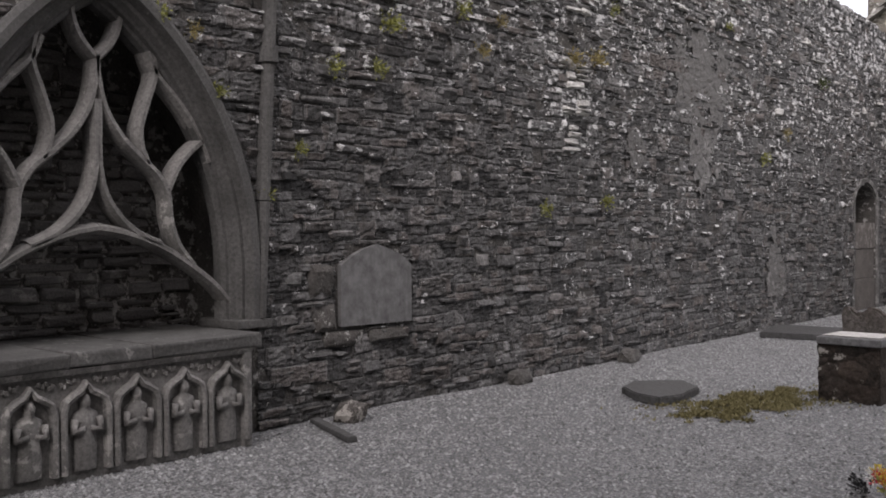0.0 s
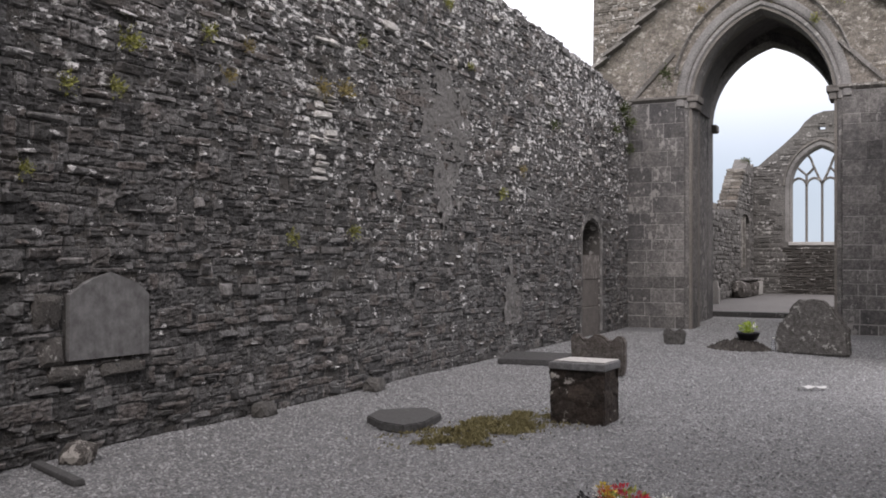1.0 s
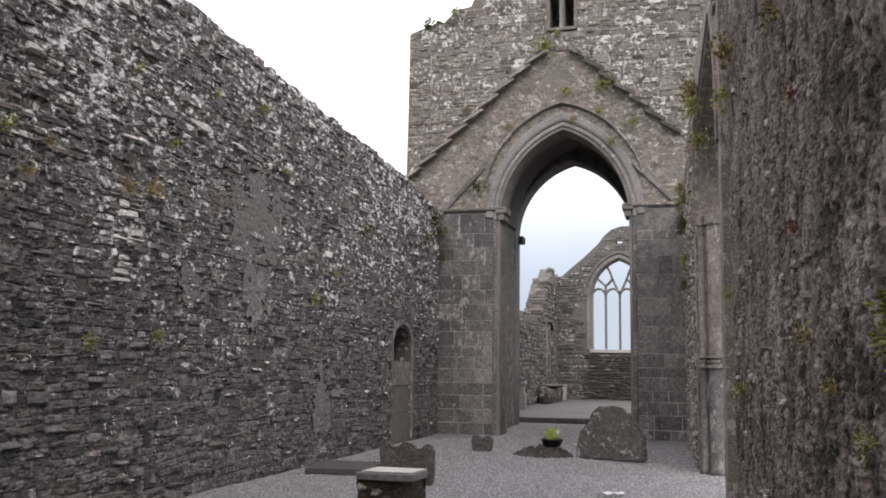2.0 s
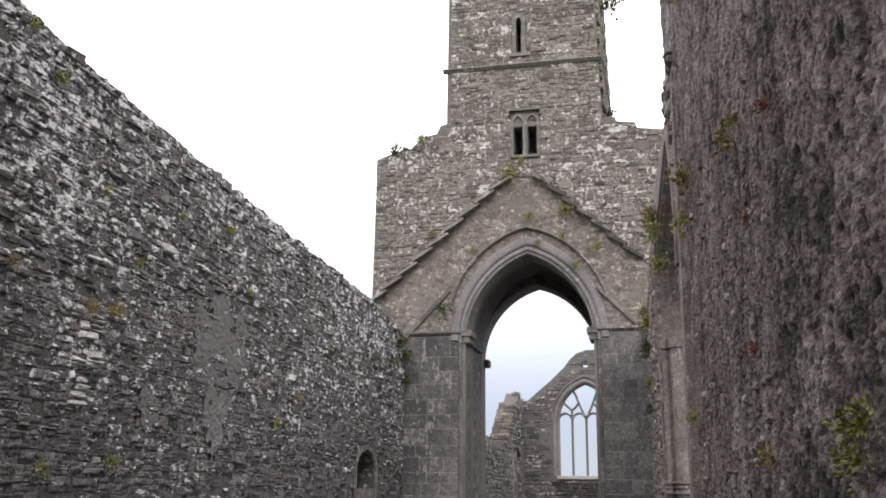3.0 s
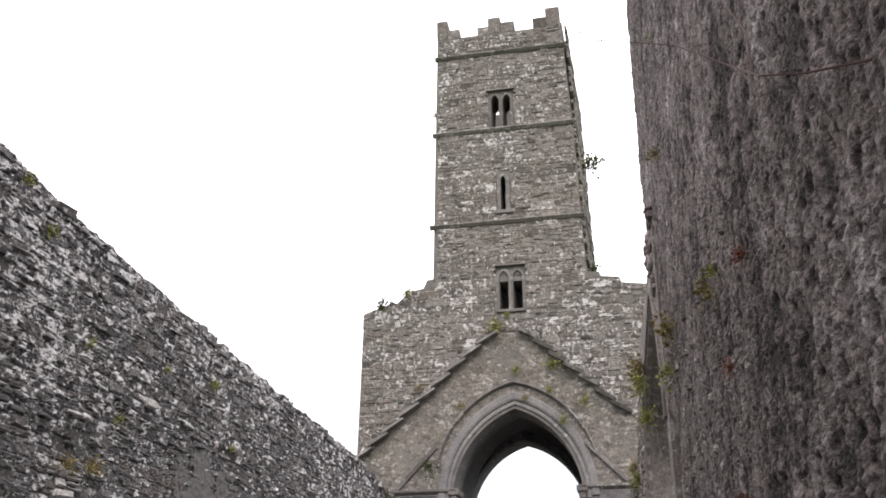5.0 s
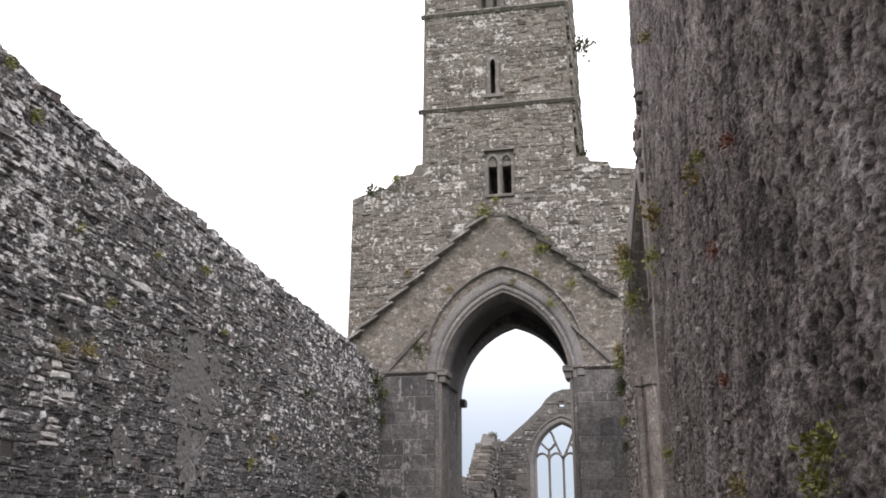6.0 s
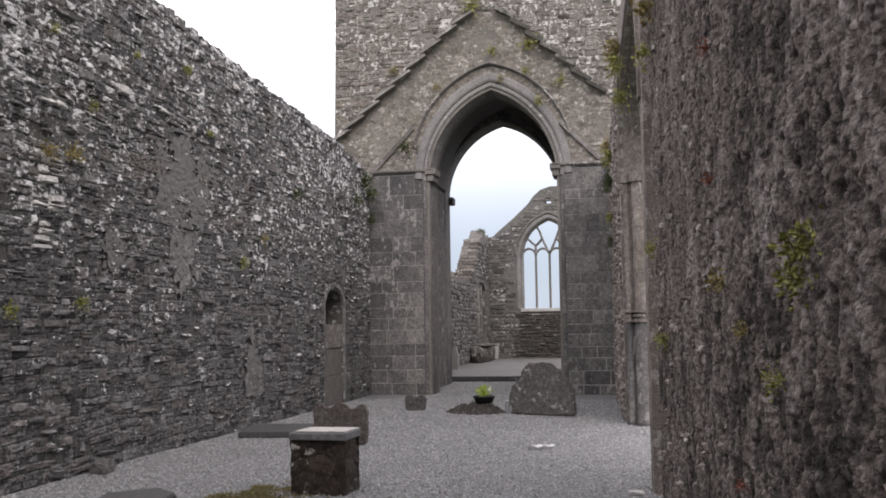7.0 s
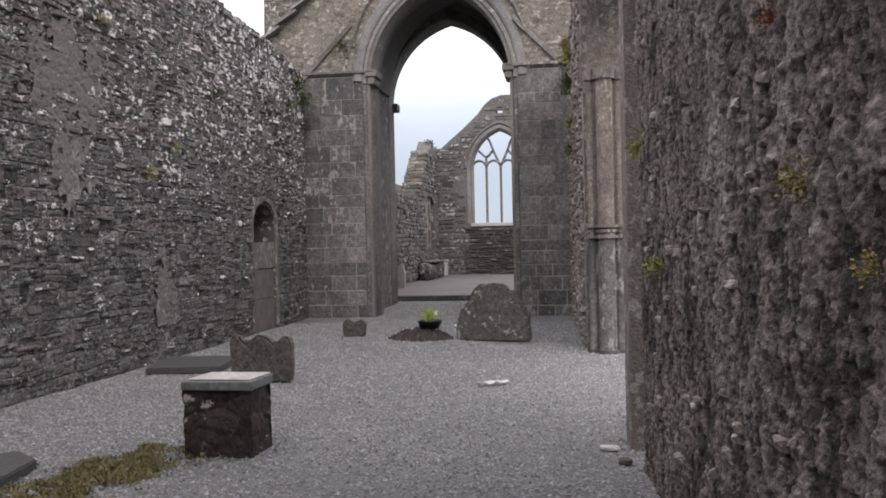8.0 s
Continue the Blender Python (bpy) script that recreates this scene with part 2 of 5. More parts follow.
M_mound = stone_material("dark_mulch", [(0.025, 0.023, 0.02), (0.06, 0.054, 0.048), (0.04, 0.036, 0.032), (0.11, 0.1, 0.09)], None, 0, stain_amount=0.2)
M_column = stone_material("brown_column", [(0.17, 0.15, 0.132), (0.215, 0.19, 0.168), (0.19, 0.172, 0.155)], (0.36, 0.34, 0.31), -0.04, stain=(0.06, 0.054, 0.05), stain_amount=0.7, grain=35, bump=0.4, stretch=(1.5, 1.5, 0.8), mottle=0.5)
M_grass = plain_material("grass_field", (0.05, 0.075, 0.02), (0.09, 0.11, 0.035), 3, 0.9, 0.5)
M_floor = stone_material("trodden_floor", [(0.135, 0.132, 0.128), (0.155, 0.151, 0.146)], None, 0, stain_amount=0.3)
M_leaf = plain_material("leaf_green", (0.11, 0.125, 0.03), (0.31, 0.31, 0.095), 9, 0.6)
M_leaf_y = plain_material("leaf_ochre", (0.15, 0.125, 0.045), (0.28, 0.23, 0.1), 9, 0.7)
M_leaf_r = plain_material("leaf_rust", (0.16, 0.05, 0.03), (0.24, 0.09, 0.05), 9, 0.7)
M_leaf_d = plain_material("leaf_dark_green", (0.03, 0.05, 0.015), (0.08, 0.09, 0.035), 9, 0.7)
M_mossp = plain_material("moss_patch", (0.1, 0.09, 0.042), (0.2, 0.175, 0.085), 6, 0.9)
M_twig = plain_material("red_twig", (0.06, 0.024, 0.024), (0.09, 0.035, 0.032), 9, 0.6)
M_black = plain_material("black_plastic", (0.012, 0.012, 0.013), (0.02, 0.02, 0.02), 9, 0.4)
M_white = plain_material("white_petal", (0.75, 0.75, 0.7), (0.85, 0.85, 0.8), 9, 0.6)
M_paper = plain_material("damp_paper", (0.42, 0.42, 0.41), (0.55, 0.55, 0.54), 30, 0.8)
M_red = plain_material("red_petal", (0.45, 0.03, 0.05), (0.6, 0.06, 0.08), 9, 0.6)
M_yellow = plain_material("yellow_petal", (0.65, 0.5, 0.06), (0.75, 0.62, 0.12), 9, 0.6)
M_lime = plain_material("lime_leaf", (0.22, 0.32, 0.03), (0.36, 0.45, 0.08), 9, 0.6)
M_plastic = plain_material("clear_bottle", (0.8, 0.82, 0.84), (0.85, 0.87, 0.9), 9, 0.12, 0.0)
M_plastic.node_tree.nodes["Principled BSDF"].inputs["Transmission Weight"].default_value = 0.85

# ---- geometry helpers ----
D = 22.73          # face of the tower
XN = -6.25         # face of the north wall
AX, AY = 0.225, 9.3  # far end of the south wall
_len = math.hypot(0.41, 7.3)
SX, SY = 0.41 / _len, -7.3 / _len


def on_north(u, v, d):
    return XN + d, u, v


def on_tower(u, v, d):
    return u, D - d, v


def on_south(u, v, d):
    return AX + u * SX + d * SY, AY + u * SY - d * SX, v


def on_plane_x(x):
    return lambda u, v, d: (x + d, u, v)


def on_plane_y(y):
    return lambda u, v, d: (u, y - d, v)


def link_mesh(name, verts, faces, material, parent=None, label="", smooth=False):
    me = bpy.data.meshes.new(name)
    me.from_pydata(verts, [], faces)
    me.materials.append(material)
    if smooth:
        me.polygons.foreach_set("use_smooth", [True] * len(me.polygons))
    me.update()
    ob = new(name, me)
    ob.parent = parent
    if label:
        tagged(ob, label)
    return ob


def part(name, bm, material, parent=None, label="", smooth=False):
    me = bpy.data.meshes.new(name)
    bmesh.ops.recalc_face_normals(bm, faces=bm.faces)
    bm.to_mesh(me)
    bm.free()
    me.materials.append(material)
    if smooth:
        me.polygons.foreach_set("use_smooth", [True] * len(me.polygons))
    ob = new(name, me)
    ob.parent = parent
    if label:
        tagged(ob, label)
    return ob


def thing(name, label, category, group="", kind=""):
    return tagged(new(name), label, category, group, kind)


def plate(outer, holes, thick, to, jag=0.0, d0=0.0):
    """A wall of that thickness behind its face, with holes through it."""
    bm = bmesh.new()
    edges = []
    for loop in (outer, *holes):
        vs = [bm.verts.new(to(u, v, d0)) for u, v in loop]
        edges += [bm.edges.new((vs[i], vs[(i + 1) % len(vs)])) for i in range(len(vs))]
    res = bmesh.ops.triangle_fill(bm, use_beauty=True, use_dissolve=False, edges=edges)
    faces = [f for f in res["geom"] if isinstance(f, bmesh.types.BMFace)]
    ext = bmesh.ops.extrude_face_region(bm, geom=faces, use_keep_orig=True)
    a, b = Vector(to(0, 0, d0)), Vector(to(0, 0, d0 - thick))
    bmesh.ops.translate(bm, vec=b - a, verts=[v for v in ext["geom"] if isinstance(v, bmesh.types.BMVert)])
    return bm


def box(u0, u1, v0, v1, d0, d1, to, bevel=0.01, bm=None, jit=0.0, rng=random):
    bm = bm or bmesh.new()
    vs = [bm.verts.new(to(u + rng.uniform(-jit, jit), v + rng.uniform(-jit, jit), d + rng.uniform(-jit, jit)))
          for d in (d0, d1) for u, v in ((u0, v0), (u1, v0), (u1, v1), (u0, v1))]
    fs = [bm.faces.new([vs[i] for i in q]) for q in ((3, 2, 1, 0), (4, 5, 6, 7), (0, 1, 5, 4), (1, 2, 6, 5), (2, 3, 7, 6), (3, 0, 4, 7))]
    if bevel:
        es = {e for f in fs for e in f.edges}
        bmesh.ops.bevel(bm, geom=list(es), offset=bevel, segments=2, affect="EDGES", profile=0.6)
    return bm


def sweep(path, profile, to, bm=None, closed=False):
    """A bar along a path in the wall's plane; the profile gives (offset to the side, height over the face)."""
    bm = bm or bmesh.new()
    n = len(path)
    rings = []
    for i, (u, v) in enumerate(path):
        p, q = (path[i - 1], path[(i + 1) % n]) if closed else (path[max(0, i - 1)], path[min(n - 1, i + 1)])
        tu, tv = q[0] - p[0], q[1] - p[1]
        l = math.hypot(tu, tv) or 1
        nu, nv = -tv / l, tu / l
        rings.append([bm.verts.new(to(u + nu * o, v + nv * o, h)) for o, h in profile])
    m = len(profile)
    for i in range(n if closed else n - 1):
        a, b = rings[i], rings[(i + 1) % n]
        for j in range(m):
            bm.faces.new((a[j], a[(j + 1) % m], b[(j + 1) % m], b[j]))
    if not closed:
        bm.faces.new(rings[0][::-1])
        bm.faces.new(rings[-1])
    return bm


def arch(c, a, spring, rise, n=14, foot=None):
    """A pointed arch from its right foot over the apex to its left foot."""
    r = (a * a + rise * rise) / (2 * a)
    top = math.asin(min(1, rise / r))
    right = [(c + a - r + r * math.cos(top * i / n), spring + r * math.sin(top * i / n)) for i in range(n + 1)]
    left = [(2 * c - u, v) for u, v in right[-2::-1]]
    pts = right + left
    if foot is not None:
        pts = [(c + a, foot)] + pts + [(c - a, foot)]
    return pts


def spline(pts, n=6):
    """A smooth curve through the points."""
    out = []
    p = [pts[0], *pts, pts[-1]]
    for i in range(1, len(p) - 2):
        a, b, c, d = p[i - 1], p[i], p[i + 1], p[i + 2]
        for k in range(n):
            t = k / n
            out.append(tuple(0.5 * (2 * b[j] + (c[j] - a[j]) * t + (2 * a[j] - 5 * b[j] + 4 * c[j] - d[j]) * t * t
                                    + (3 * b[j] - a[j] - 3 * c[j] + d[j]) * t ** 3) for j in (0, 1)))
    out.append(pts[-1])
    return out


RING = [(-1, -1), (0, -1), (1, -1), (1, 0), (1, 1), (0, 1), (-1, 1), (-1, 0)]


def stone_shell(u0, u1, v0, v1, proud, rng, back=-0.05):
    """One rough stone: its points (u, v, height) and faces, an open shell of three rings and a peak."""
    cu, cv, hu, hv = (u0 + u1) / 2, (v0 + v1) / 2, (u1 - u0) / 2, (v1 - v0) / 2
    tilt_u, tilt_v = rng.uniform(-0.35, 0.35) * proud, rng.uniform(-0.3, 0.3) * proud
    shape = []
    for a, b in RING:
        k = rng.uniform(0.82, 0.98) if a and b else rng.uniform(0.9, 1.04)
        shape.append((a * k + 0.0, b * (rng.uniform(0.8, 0.98) if a and b else rng.uniform(0.88, 1.04))))
    lean = rng.gauss(0, 0.05) * hu / hv
    shape = [(p, q + lean * p * (0.6 if abs(lean) > 0.4 else 1)) for p, q in shape]
    cham = min(hu, hv) * rng.uniform(0.25, 0.45)
    su, sv = max(0.3, 1 - cham / hu), max(0.3, 1 - cham / hv)
    pts = []
    for s_u, s_v, h in ((1, 1, back), (1, 1, proud * 0.45), (su, sv, proud)):
        for a, b in shape:
            jit = rng.uniform(-0.18, 0.18) * proud if h > 0 else 0
            pts.append((cu + a * hu * s_u, cv + b * hv * s_v, h + jit + (a * tilt_u + b * tilt_v if h > 0 else 0)))
    pts.append((cu + rng.uniform(-0.2, 0.2) * hu, cv + rng.uniform(-0.2, 0.2) * hv, proud * rng.uniform(1.0, 1.15)))
    return pts


def hash01(a, b):
    return (math.sin(a * 12.9898 + b * 78.233) * 43758.5453) % 1.0


def cell_face(u0, u1, v0, v1, nu, nv, cu, cv, depth, to, material, parent, seed, name="rubble_face", skip=None, rough=1.0, blocks=False):
    """A rough rubble face: uneven stones of about cu by cv metres, with sunk joints, as one fine relief."""
    verts, tone = [], []
    for j in range(nv + 1):
        v = v0 + (v1 - v0) * j / nv
        for i in range(nu + 1):
            u = u0 + (u1 - u0) * i / nu
            wu = u + 0.07 * noise.noise(Vector((u * 2.1, v * 2.1, seed))) + 0.02 * rough * noise.noise(Vector((u * 8, v * 8, seed + 3)))
            wv = v + (0.03 if blocks else 0.06) * noise.noise(Vector((u * 1.7, v * 1.7, seed + 7))) + (0.005 if blocks else 0.014) * rough * noise.noise(Vector((u * 9, v * 9, seed + 9))) + (0.007 * rough * noise.noise(Vector((u * 23, v * 30, seed + 2))) if blocks else 0.0)
            if blocks:
                # squared stones in wavering courses, some two courses high
                lump = math.floor(u * 1.7 + 1.2 * noise.noise(Vector((u * 0.8, v * 2.2, seed + 13))))
                wv += 0.03 * noise.noise(Vector((v * 4.1, u * 0.25, seed + 11))) + 0.06 * (hash01(lump, seed) - 0.5)
                row, h = math.floor(wv / cv), cv
                if hash01(math.floor(row / 2) + 0.5, math.floor(u * 2.2 + 3 * hash01(math.floor(row / 2), 1.0))) < 0.42:
                    row, h = math.floor(row / 2) * 2, 2 * cv
                fv = wv - row * cv
                w = cu * (0.55 + 0.8 * hash01(row, 7.0 + lump % 3)) * (1.35 if h > cv else 1.0)
                su = wu + 0.4 * w * noise.noise(Vector((u * 3.0, row * 5.3, seed))) + 9 * hash01(row, 3.0)
                col = math.floor(su / w)
                fu = su - col * w
                t = hash01(row + 0.31, col)
                gap = min(1.0, min(fu, w - fu, fv, h - fv) / 0.016)
                gap *= 1 + (fu / w - 0.5) * (hash01(row, col + 0.5) - 0.5) * 0.7 + (fv / h - 0.5) * (hash01(row + 0.7, col) - 0.35) * 0.8
                gap = max(0.0, gap)
            else:
                dist, pts = noise.voronoi(Vector((wu / cu, wv / cv, seed)))
                c = pts[0]
                t = (math.sin(c[0] * 12.9898 + c[1] * 78.233) * 43758.5453) % 1.0
                gap = min(1.0, (dist[1] - dist[0]) * 3.0)
            d = depth * (gap ** 0.5) * (0.35 + 0.65 * t) + rough * 0.011 * noise.noise(Vector((u * 19, v * 19, seed))) + rough * 0.006 * noise.noise(Vector((u * 43, v * 43, seed))) + 0.02 * noise.noise(Vector((u * 1.1, v * 1.1, seed + 5)))
            if blocks:
                # a chipped, flaky face, some stones set well back
                d += 0.009 * rough * (noise.cell(Vector((u * 17 + 5 * t, v * 40, seed + 1))) - 0.5) * gap - (0.022 if hash01(t, 4.0) < 0.14 else 0.0) * gap
            verts.append(to(u, v, d))
            tone.append(t if gap > 0.3 or not blocks else 0.0)
    n = nu + 1
    faces = [(j * n + i, j * n + i + 1, (j + 1) * n + i + 1, (j + 1) * n + i) for j in range(nv) for i in range(nu)
             if not (skip and skip(u0 + (u1 - u0) * (i + 0.5) / nu, v0 + (v1 - v0) * (j + 0.5) / nv))]
    ob = link_mesh(name, verts, faces, material, parent, smooth=not blocks)
    ob.data.attributes.new("tone", "FLOAT", "POINT").data.foreach_set("value", tone)
    return tagged(ob, kind="stuff")


def rough_face(u0, u1, v0, v1, nu, nv, to, material, parent, seed, skip=None):
    """Rough-cast masonry: uneven plateaus with sharp pits between them, as one fine relief."""
    verts, tone = [], []
    for j in range(nv + 1):
        v = v0 + (v1 - v0) * j / nv
        for i in range(nu + 1):
            u = u0 + (u1 - u0) * i / nu
            n1 = noise.noise(Vector((u * 2.6, v * 2.2, seed)))
            wu, wv = u + 0.05 * n1, v + 0.05 * noise.noise(Vector((u * 3, v * 3, seed + 2)))
            n2 = noise.noise(Vector((wu * 12, wv * 7.0, seed + 4)))
            n3 = noise.noise(Vector((wu * 30, wv * 11, seed + 6)))
            n4 = noise.noise(Vector((u * 58, v * 22, seed + 8)))
            n5 = noise.noise(Vector((u * 83, v * 60, seed + 1)))
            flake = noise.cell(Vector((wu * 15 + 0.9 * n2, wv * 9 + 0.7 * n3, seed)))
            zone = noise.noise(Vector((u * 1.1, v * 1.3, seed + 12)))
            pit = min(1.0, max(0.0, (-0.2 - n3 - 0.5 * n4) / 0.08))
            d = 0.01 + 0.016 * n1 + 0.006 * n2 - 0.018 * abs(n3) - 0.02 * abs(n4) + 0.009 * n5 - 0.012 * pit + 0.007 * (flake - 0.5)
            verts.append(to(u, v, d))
            # pits are also darkened in the tone, painting in the shade of their hollows
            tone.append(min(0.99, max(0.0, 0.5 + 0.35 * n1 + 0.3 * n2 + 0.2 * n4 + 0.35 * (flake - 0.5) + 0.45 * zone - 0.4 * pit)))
    n = nu + 1
    faces = [(j * n + i, j * n + i + 1, (j + 1) * n + i + 1, (j + 1) * n + i) for j in range(nv) for i in range(nu)
             if not (skip and skip(u0 + (u1 - u0) * (i + 0.5) / nu, v0 + (v1 - v0) * (j + 0.5) / nv))]
    ob = link_mesh("rubble_face", verts, faces, material, parent, smooth=True)
    ob.data.attributes.new("tone", "FLOAT", "POINT").data.foreach_set("value", tone)
    return tagged(ob, kind="stuff")


STONE_FACES = ([(i, (i + 1) % 8, (i + 1) % 8 + 8, i + 8) for i in range(8)] + [(i + 8, (i + 1) % 8 + 8, (i + 1) % 8 + 16, i + 16) for i in range(8)]
               + [(i + 16, (i + 1) % 8 + 16, 24) for i in range(8)])


def lay_courses(u0, u1, v0, v1, heights, widths, rng, keep, wave=0.04, split=0.3, gap=0.012):
    """Rough courses of stones as rectangles, where keep(u, v) allows."""
    out = []
    v = v0
    ph = rng.uniform(0, 9)
    while v < v1:
        h = rng.uniform(*heights)
        u = u0 - rng.uniform(0, widths[1])
        while u < u1:
            w = rng.uniform(*widths) * (1.0 if rng.random() > 0.12 else 1.6)
            off = wave * (math.sin(u * 0.9 + ph + v * 1.7) + 0.6 * math.sin(u * 2.3 + v * 3.1))
            lo, hi = v + off, v + h + off + rng.uniform(-0.015, 0.02)
            cells = [(u, u + w, lo, hi)]
            if h > heights[0] * 1.5 and rng.random() < split:
                mid = lo + (hi - lo) * rng.uniform(0.35, 0.65)
                cells = [(u, u + w, lo, mid), (u, u + w * 0.5, mid, hi), (u + w * 0.5, u + w, mid, hi)] if w > 0.35 else [(u, u + w, lo, mid), (u, u + w, mid, hi)]
            for a, b, c, d in cells:
                if a >= u0 - 0.05 and b <= u1 + 0.05 and keep(a, c) and keep(b, c) and keep(a, d) and keep(b, d) and keep((a + b) / 2, (c + d) / 2):
                    out.append((a + gap, b - gap, c + gap * 0.7, d - gap * 0.7))
            u += w
        v += h
    return out


PROTOS = []


def stone_object(rect, proud, to, material, parent, rng):
    """One stone as an object of its own; the stones share twenty meshes."""
    key = material.name
    pool = [p for p in PROTOS if p[0] == key]
    if len(pool) < 20:
        pts = stone_shell(-1, 1, -1, 1, 1.0, rng, -0.6)
        me = bpy.data.meshes.new("stone")
        me.from_pydata(pts, [], STONE_FACES)
        me.materials.append(material)
        PROTOS.append((key, me))
        pool.append(PROTOS[-1])
    me = rng.choice(pool)[1]
    a, b, c, d = rect
    o = Vector(to((a + b) / 2, (c + d) / 2, 0))
    eu, ev, ed = (Vector(to((a + b) / 2 + x, (c + d) / 2 + y, z)) - o for x, y, z in ((1, 0, 0), (0, 1, 0), (0, 0, 1)))
    m = Matrix((eu * (b - a) / 2, ev * (d - c) / 2, ed * proud)).transposed().to_4x4()
    m.translation = o
    ob = new("stone", me)
    ob.parent = parent
    ob.matrix_basis = m
    return ob


def rubble(rects, proud, to, material, parent, rng, single=None, name="rubble_infill"):
    """Stones of a wall: those that single(u, v) picks as parts, at most 300, the rest in one mesh."""
    verts, faces, count = [], [], 0
    for r in rects:
        p = rng.uniform(*proud)
        if single and count < 300 and single((r[0] + r[1]) / 2, (r[2] + r[3]) / 2):
            stone_object(r, p, to, material, parent, rng)
            count += 1
            continue
        base = len(verts)
        verts += [to(*q) for q in stone_shell(*r, p, rng)]
        faces += [tuple(i + base for i in f) for f in STONE_FACES]
    ob = link_mesh(name, verts, faces, material, parent)
    return tagged(ob, kind="stuff")


def ashlar_rows(a, b, v0, v1, heights, widths, rng):
    """Squared blocks in level courses that fill the pier from edge to edge."""
    out, v = [], v0
    while v < v1 - 0.05:
        h = min(rng.uniform(*heights), v1 - v)
        if v1 - v - h < 0.12:
            h = v1 - v
        u = a
        while u < b - 0.02:
            w = rng.uniform(*widths)
            if b - u - w < 0.18:
                w = b - u
            g = rng.uniform(0.006, 0.014) if v < 1.7 + 0.8 * rng.random() else rng.uniform(0.0025, 0.006)
            out.append((u + g, u + w - g, v + g, v + h - g))
            u += w
        v += h
    return out


def block_face(rects, proud, to, material, parent, rng, name):
    """Squared blocks as parts on shared meshes, each with a bevelled, slightly tilted face."""
    pool = []
    for k in range(12):
        bm = bmesh.new()
        r = random.Random(500 + k)
        lo = [bm.verts.new((x, y, -1)) for x, y in ((-1, -1), (1, -1), (1, 1), (-1, 1))]
        mid = [bm.verts.new((x * 1.0, y * 1.0, r.uniform(0.55, 0.75))) for x, y in ((-1, -1), (1, -1), (1, 1), (-1, 1))]
        hi = [bm.verts.new((x * r.uniform(0.95, 0.98), y * r.uniform(0.92, 0.97), r.uniform(0.85, 1.1))) for x, y in ((-1, -1), (1, -1), (1, 1), (-1, 1))]
        for p, q in ((lo, mid), (mid, hi)):
            for i in range(4):
                bm.faces.new((p[i], p[(i + 1) % 4], q[(i + 1) % 4], q[i]))
        bm.faces.new(hi)
        me = bpy.data.meshes.new(name)
        bm.to_mesh(me)
        bm.free()
        me.materials.append(material)
        pool.append(me)
    for q in rects:
        a, b, c, d = q
        o = Vector(to((a + b) / 2, (c + d) / 2, 0))
        eu, ev, ed = (Vector(to((a + b) / 2 + x, (c + d) / 2 + y, z)) - o for x, y, z in ((1, 0, 0), (0, 1, 0), (0, 0, 1)))
        m = Matrix((eu * (b - a) / 2, ev * (d - c) / 2, ed * rng.uniform(*proud))).transposed().to_4x4()
        m.translation = o
        ob = new(name, rng.choice(pool))
        ob.parent = parent
        ob.matrix_basis = m


def leaf_clump(name, place, out, size, count, material, label, seed, droop=0.3, parent=None, category="plant"):
    """A tuft of small folded leaves on short stalks that grows out from a wall or up from the ground."""
    rng = random.Random(seed)
    o, out = Vector(place), Vector(out).normalized()
    verts, faces = [], []
    for _ in range(count):
        d = (out + Vector((rng.gauss(0, 0.6), rng.gauss(0, 0.6), rng.gauss(0, 0.6)))).normalized()
        p = o + d * size * rng.uniform(0.15, 1.0) + Vector((0, 0, -droop * size * rng.random()))
        t = (d + Vector((rng.gauss(0, 0.5), rng.gauss(0, 0.5), rng.gauss(0, 0.5)))).normalized()
        s = t.cross(Vector((rng.gauss(0, 1), rng.gauss(0, 1), rng.gauss(0, 1)))).normalized()
        n = t.cross(s)
        l = size * rng.uniform(0.16, 0.34)
        w = l * 0.32
        b = len(verts)
        verts += [tuple(p), tuple(p + t * l * 0.5 + s * w), tuple(p + t * l), tuple(p + t * l * 0.5 - s * w), tuple(p + t * l * 0.5 - n * w * 0.5)]
        faces += [(b, b + 1, b + 4), (b + 1, b + 2, b + 4), (b + 2, b + 3, b + 4), (b + 3, b, b + 4)]
        # stalk back to the root
        k = len(verts)
        verts += [tuple(o), tuple(p), tuple(p + s * size * 0.02)]
        faces.append((k, k + 1, k + 2))
    ob = link_mesh(name, verts, faces, material, parent)
    return tagged(ob, label, category) if parent is None else ob

# ---- ground ----
me_size = 1500
ground = link_mesh("ground", [(-me_size, -me_size, -0.06), (me_size, -me_size, -0.06), (me_size, me_size, -0.06), (-me_size, me_size, -0.06)], [(0, 1, 2, 3)], M_grass)
tagged(ground, "short green grass field round the ruin", "ground", kind="structure")


